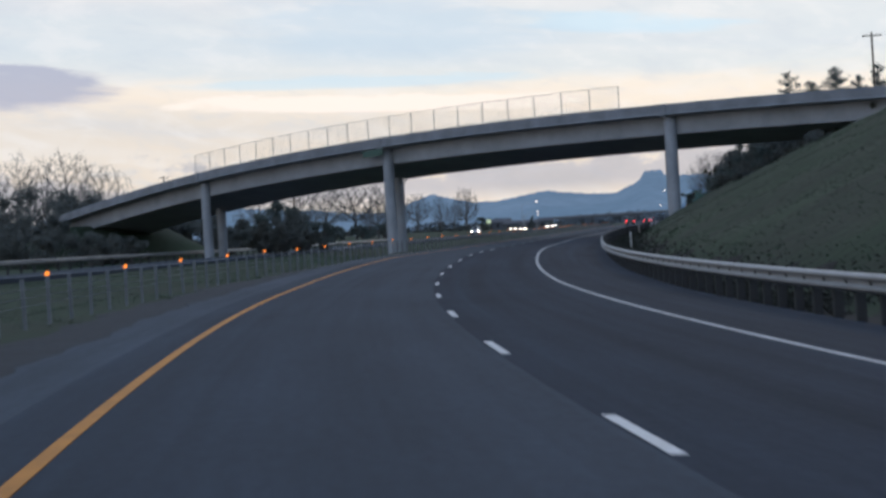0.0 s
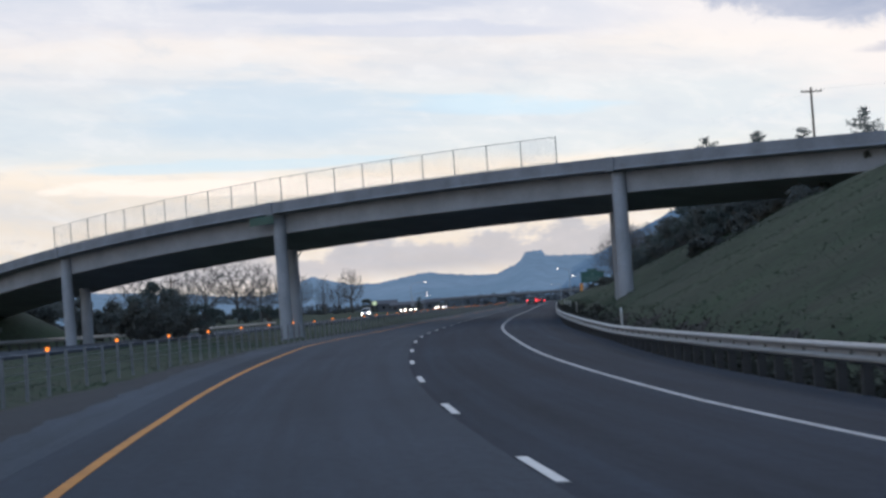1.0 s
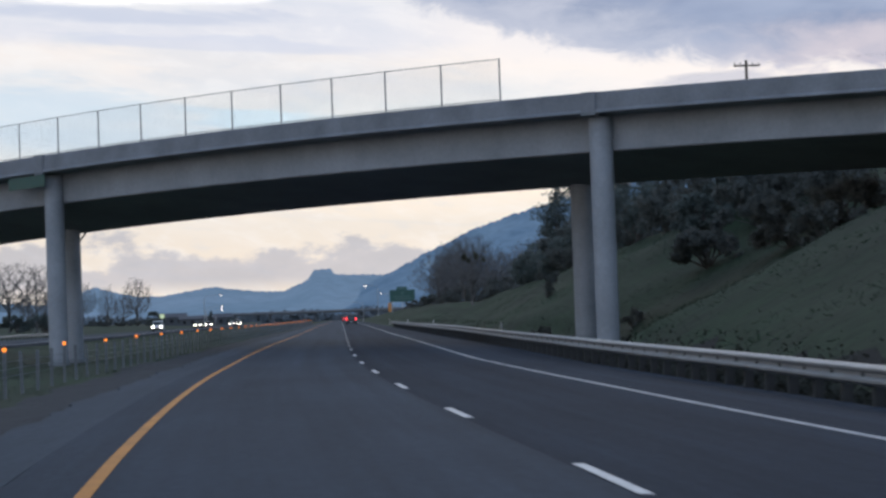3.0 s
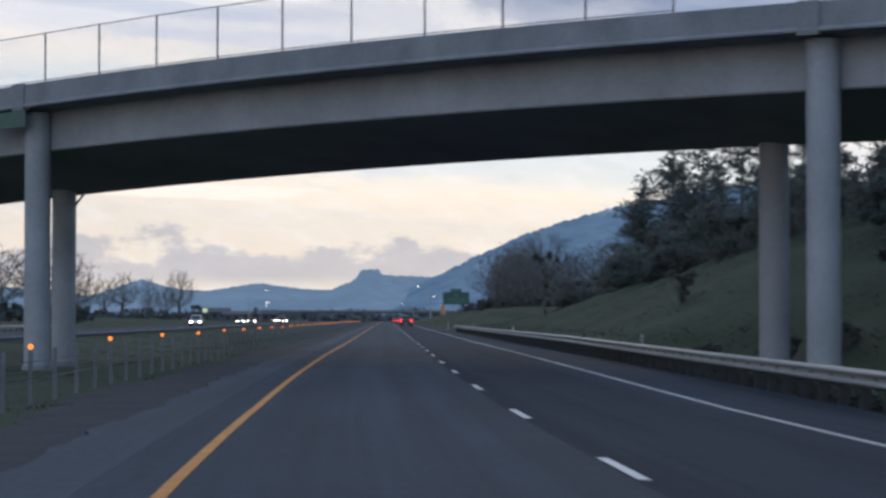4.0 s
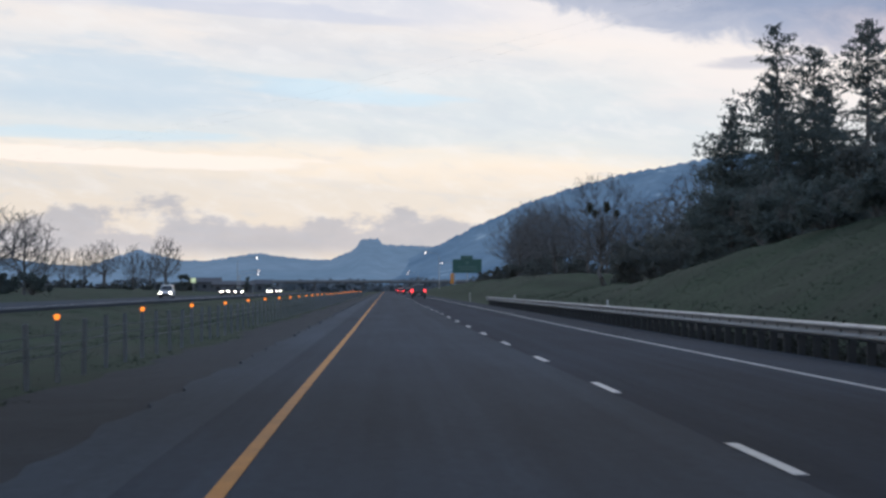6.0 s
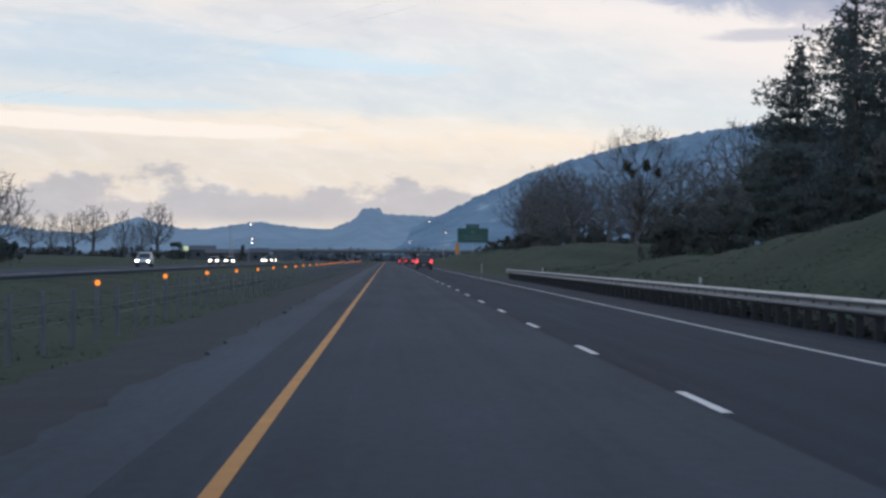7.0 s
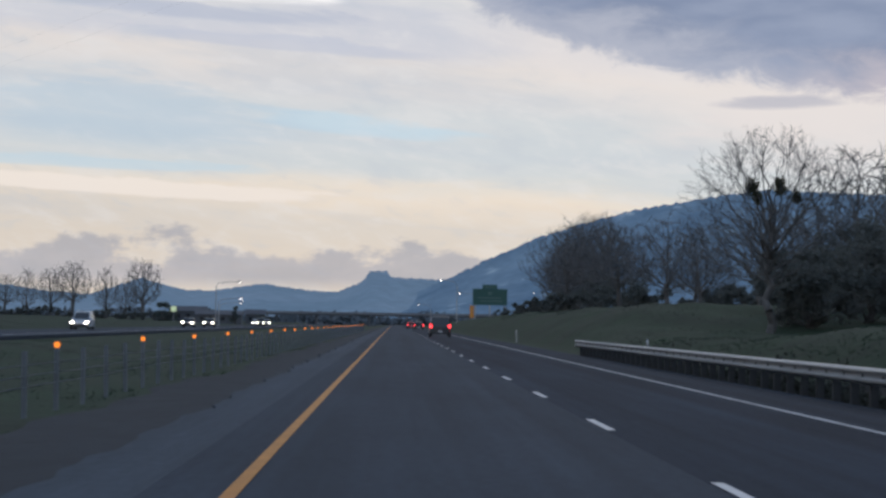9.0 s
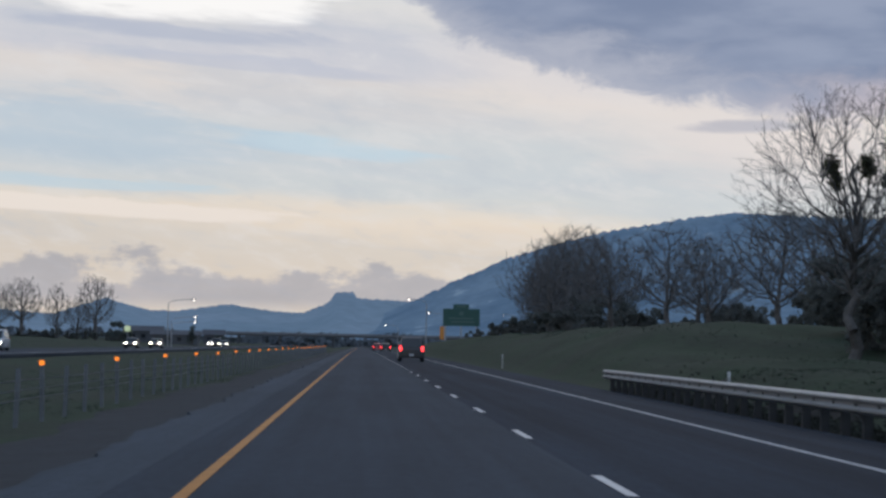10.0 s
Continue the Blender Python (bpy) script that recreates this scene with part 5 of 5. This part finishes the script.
utility_pole(41.1, 328.1, 23.3, "tall wooden utility pole with two crossarms on the hill")
utility_pole(-120, 640, 20.5, "tall wooden utility pole with two crossarms beyond the fields")
utility_pole(150, 250, 25.5, "wooden utility pole with crossarms behind the hill")
utility_pole(-58, 470, 9.4, "short wooden utility pole behind the hedge")


def make_wires():
    top = thing("power_lines", "thin sagging power lines across the motorway", "cable")
    for a, b, sag in (((40.0, 328, 23.0), (-121, 640, 20.2), 5.0), ((42.2, 328, 23.0), (-119, 640, 20.2), 5.3), ((40.0, 328, 23.0), (149, 250, 25.2), 1.5), ((42.2, 328, 23.0), (151, 250, 25.2), 1.6)):
        a, b = Vector(a), Vector(b)
        rings = []
        for f in np.linspace(0, 1, 25):
            p = a.lerp(b, f) - Vector((0, 0, 4 * sag * f * (1 - f)))
            rings.append([(p.x, p.y + 0.002 * math.cos(q), p.z + 0.002 * math.sin(q)) for q in (0, 2.1, 4.2)])
        sweep("wire", rings, TRIM, top, closed=True)


make_wires()


# ---- far things ----
FAR_WALL = material("far_wall", (0.075, 0.08, 0.09), 0.9, vary=0.2)
FAR_DECK = material("far_concrete", (0.16, 0.165, 0.18), 0.9, vary=0.2)
FAR_ROOF = material("far_roof", (0.07, 0.07, 0.08), 0.9, vary=0.2)
SHOP_LIGHT = glow("lit_shop_sign", (0.85, 1.0, 0.62), 0.6)


def make_far_overpass():
    top = thing("far_overpass", "low grey concrete overpass far down the road", "bridge")
    y = 1500
    for name, y0, y1, z0, z1, m in (("deck", 0, 10, 4.3, 5.3, FAR_WALL), ("parapet", -0.3, 0.0, 5.0, 6.1, FAR_DECK), ("parapet", 10.0, 10.3, 5.0, 6.1, FAR_DECK)):
        part(name, box(bmesh.new(), -72, 90, y + y0, y + y1, z0, z1, 0.1), m, top)
    for x in (-58, -38, -12, 14, 42):
        part("pier", box(bmesh.new(), x - 0.6, x + 0.6, y + 1, y + 9, -1.5, 4.35, 0.1), FAR_WALL, top)


make_far_overpass()


def house(x, y, w, d, h, label, name="house"):
    g = height(x, y)
    top = thing(name, label, "building", (x, y, g), "far buildings")
    wall = part("wall", box(bmesh.new(), -w / 2, w / 2, 0, d, -0.5, h), FAR_WALL, top)
    bm = bmesh.new()
    e = 0.5
    vs = [bm.verts.new(p) for p in ((-w / 2 - e, -e, h), (w / 2 + e, -e, h), (w / 2 + e, d + e, h), (-w / 2 - e, d + e, h), (-w / 2 - e, d / 2, h * 1.5), (w / 2 + e, d / 2, h * 1.5))]
    for f in ((0, 1, 5, 4), (2, 3, 4, 5), (0, 4, 3), (1, 2, 5), (3, 2, 1, 0)):
        bm.faces.new([vs[q] for q in f])
    part("roof", bm, FAR_ROOF, top)
    for k in np.arange(-w / 2 + 1.2, w / 2 - 1, 3.0):
        part("window", box(bmesh.new(), k, k + 1.2, -0.06, 0.02, h * 0.35, h * 0.75), GLASS_DARK, top)


house(-50, 1000, 13, 9, 2.6, "low grey building with a dark pitched roof")
house(-62, 1040, 10, 8, 3.2, "low grey building beside the trees")
house(-43, 1060, 6, 6, 3.2, "narrow two-storey building far off")


def make_shop_sign():
    g = height(-62.5, 995)
    top = thing("shop_sign", "lit greenish shop sign on a pole", "sign", (-62.5, 995, g))
    part("pole", tube(bmesh.new(), (0, 0, -0.2), (0, 0, 4.4 - g), 0.12, sides=8), POLE, top)
    part("panel", box(bmesh.new(), -0.8, 0.8, -0.15, 0.15, 3.4 - g, 4.9 - g, 0.04), SHOP_LIGHT, top)


make_shop_sign()
for i, (x, y, h, w) in enumerate([(-44, 985, 6.4, 1.6), (-38, 1010, 4.0, 2.0), (-55, 1030, 3.6, 2.4)]):
    leafy("evergreen_tree", "slim dark evergreen beside the far buildings", "tree", (x, y), h, w, 400 + i, LEAF, 900, 0.4, 12, 0.12, "far evergreens")


def make_tree_line():
    """Woods and hedges across the valley floor, too far off to count."""
    rng = np.random.RandomState(9)
    pts = []
    for y, n, h in ((1620, 5200, 6.0), (2100, 5200, 10.0), (2700, 5200, 14.0)):
        x = rng.uniform(-420, 420, n) * y / 1600
        tall = h * (0.35 + 0.65 * np.abs(np.sin(x * 0.013 + y)) * np.abs(np.sin(x * 0.041)))
        pts.append(np.stack([x, y + rng.uniform(-30, 30, n), -0.3 + tall * rng.uniform(0, 1, n) ** 1.3], -1))
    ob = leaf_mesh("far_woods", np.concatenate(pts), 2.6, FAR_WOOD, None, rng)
    tagged(ob, "hazy line of woods and hedges across the valley", "woods", kind="stuff")


# leaf colour with the bluish haze of distance put into it
FAR_WOOD = material("hazed_far_leaves", (0.10, 0.115, 0.13), 0.95, second=(0.075, 0.085, 0.10), scale=0.02, fine=0.2, spec=0.1)
make_tree_line()


# ---- distance ----
def ridge(name, label, line, dist, base, colour, rough):
    """A far mountainside: a skin that falls from its skyline towards the valley."""
    az = np.arange(line[0][0], line[-1][0], -0.06)
    keys = sorted(line)
    el = np.interp(az, [k[0] for k in keys], [k[1] for k in keys]) * 1.025
    rng = np.random.RandomState(7)
    tooth = np.interp(np.arange(len(az)), np.arange(0, len(az), 1), rng.uniform(0, rough, len(az)))
    rings = []
    for f in np.linspace(1.0, 0.0, 14):
        row = []
        for a, e, q in zip(az, el, tooth):
            r = dist - (1 - f) * dist * 0.20
            fold = 60 * math.sin(a * 2.3 + f * 3) * f * (1 - f) + 25 * math.sin(a * 7.1 + f * 9) * f * (1 - f)
            zz = 1.2 + math.tan(math.radians(e + (q if f == 1 else 0))) * r * (f ** 1.3) + base * (1 - f)
            row.append((1.2 - math.sin(math.radians(a)) * (r + fold), 323 + math.cos(math.radians(a)) * (r + fold), zz))
        rings.append(row)
    ob = sweep(name, rings, colour, smooth=True)
    tagged(ob, label, "mountain", kind="structure")


# glowing backdrop colour with the blue of aerial haze put into it
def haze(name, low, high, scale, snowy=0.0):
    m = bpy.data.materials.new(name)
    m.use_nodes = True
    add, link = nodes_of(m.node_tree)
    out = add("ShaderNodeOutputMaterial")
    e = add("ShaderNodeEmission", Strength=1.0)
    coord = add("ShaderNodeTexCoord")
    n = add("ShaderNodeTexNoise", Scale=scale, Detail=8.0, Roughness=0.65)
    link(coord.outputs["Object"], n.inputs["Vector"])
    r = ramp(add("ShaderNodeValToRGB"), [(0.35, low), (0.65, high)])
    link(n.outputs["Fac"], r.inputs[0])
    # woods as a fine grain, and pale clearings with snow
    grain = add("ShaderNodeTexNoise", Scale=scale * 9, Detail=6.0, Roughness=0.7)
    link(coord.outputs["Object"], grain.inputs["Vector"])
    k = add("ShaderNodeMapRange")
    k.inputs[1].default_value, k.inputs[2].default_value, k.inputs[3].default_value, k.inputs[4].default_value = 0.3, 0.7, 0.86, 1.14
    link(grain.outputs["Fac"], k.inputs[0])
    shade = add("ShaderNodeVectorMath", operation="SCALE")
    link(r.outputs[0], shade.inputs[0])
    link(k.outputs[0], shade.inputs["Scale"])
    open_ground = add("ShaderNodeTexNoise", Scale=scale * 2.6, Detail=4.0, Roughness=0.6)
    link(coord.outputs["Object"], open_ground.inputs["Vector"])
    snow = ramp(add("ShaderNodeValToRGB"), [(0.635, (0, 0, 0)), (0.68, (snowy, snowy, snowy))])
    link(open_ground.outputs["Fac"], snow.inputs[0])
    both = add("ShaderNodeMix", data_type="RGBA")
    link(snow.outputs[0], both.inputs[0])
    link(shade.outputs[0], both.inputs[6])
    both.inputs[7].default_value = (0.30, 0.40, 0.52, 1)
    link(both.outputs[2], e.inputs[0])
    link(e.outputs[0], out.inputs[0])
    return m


ridge("backdrop_far_range", "far hills with a flat-topped butte, pale blue with painted haze", [(16, 0.8), (12, 0.95), (9.03, 0.71), (8.24, 0.59), (7.31, 0.55), (6.05, 0.94), (5.72, 0.84), (5.05, 0.68), (4.38, 0.67), (3.17, 0.85), (2.09, 0.71), (1.41, 0.68),
      (0.87, 0.9), (0.71, 1.03), (0.63, 1.17), (0.2, 1.21), (0.09, 1.05), (-0.62, 1.03), (-1.16, 1.0), (-1.7, 1.24), (-4, 1.3)], 4500, -2, haze("hazed_far_hills", (0.122, 0.185, 0.275), (0.15, 0.215, 0.315), 0.004), 0.035)
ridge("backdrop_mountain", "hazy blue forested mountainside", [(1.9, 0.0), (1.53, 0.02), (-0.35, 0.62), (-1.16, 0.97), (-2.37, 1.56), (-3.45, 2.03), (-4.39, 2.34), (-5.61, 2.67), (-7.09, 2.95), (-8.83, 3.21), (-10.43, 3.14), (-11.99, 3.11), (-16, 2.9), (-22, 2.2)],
      4300, -2, haze("hazed_mountain", (0.076, 0.128, 0.215), (0.118, 0.182, 0.28), 0.006, 0.4), 0.06)
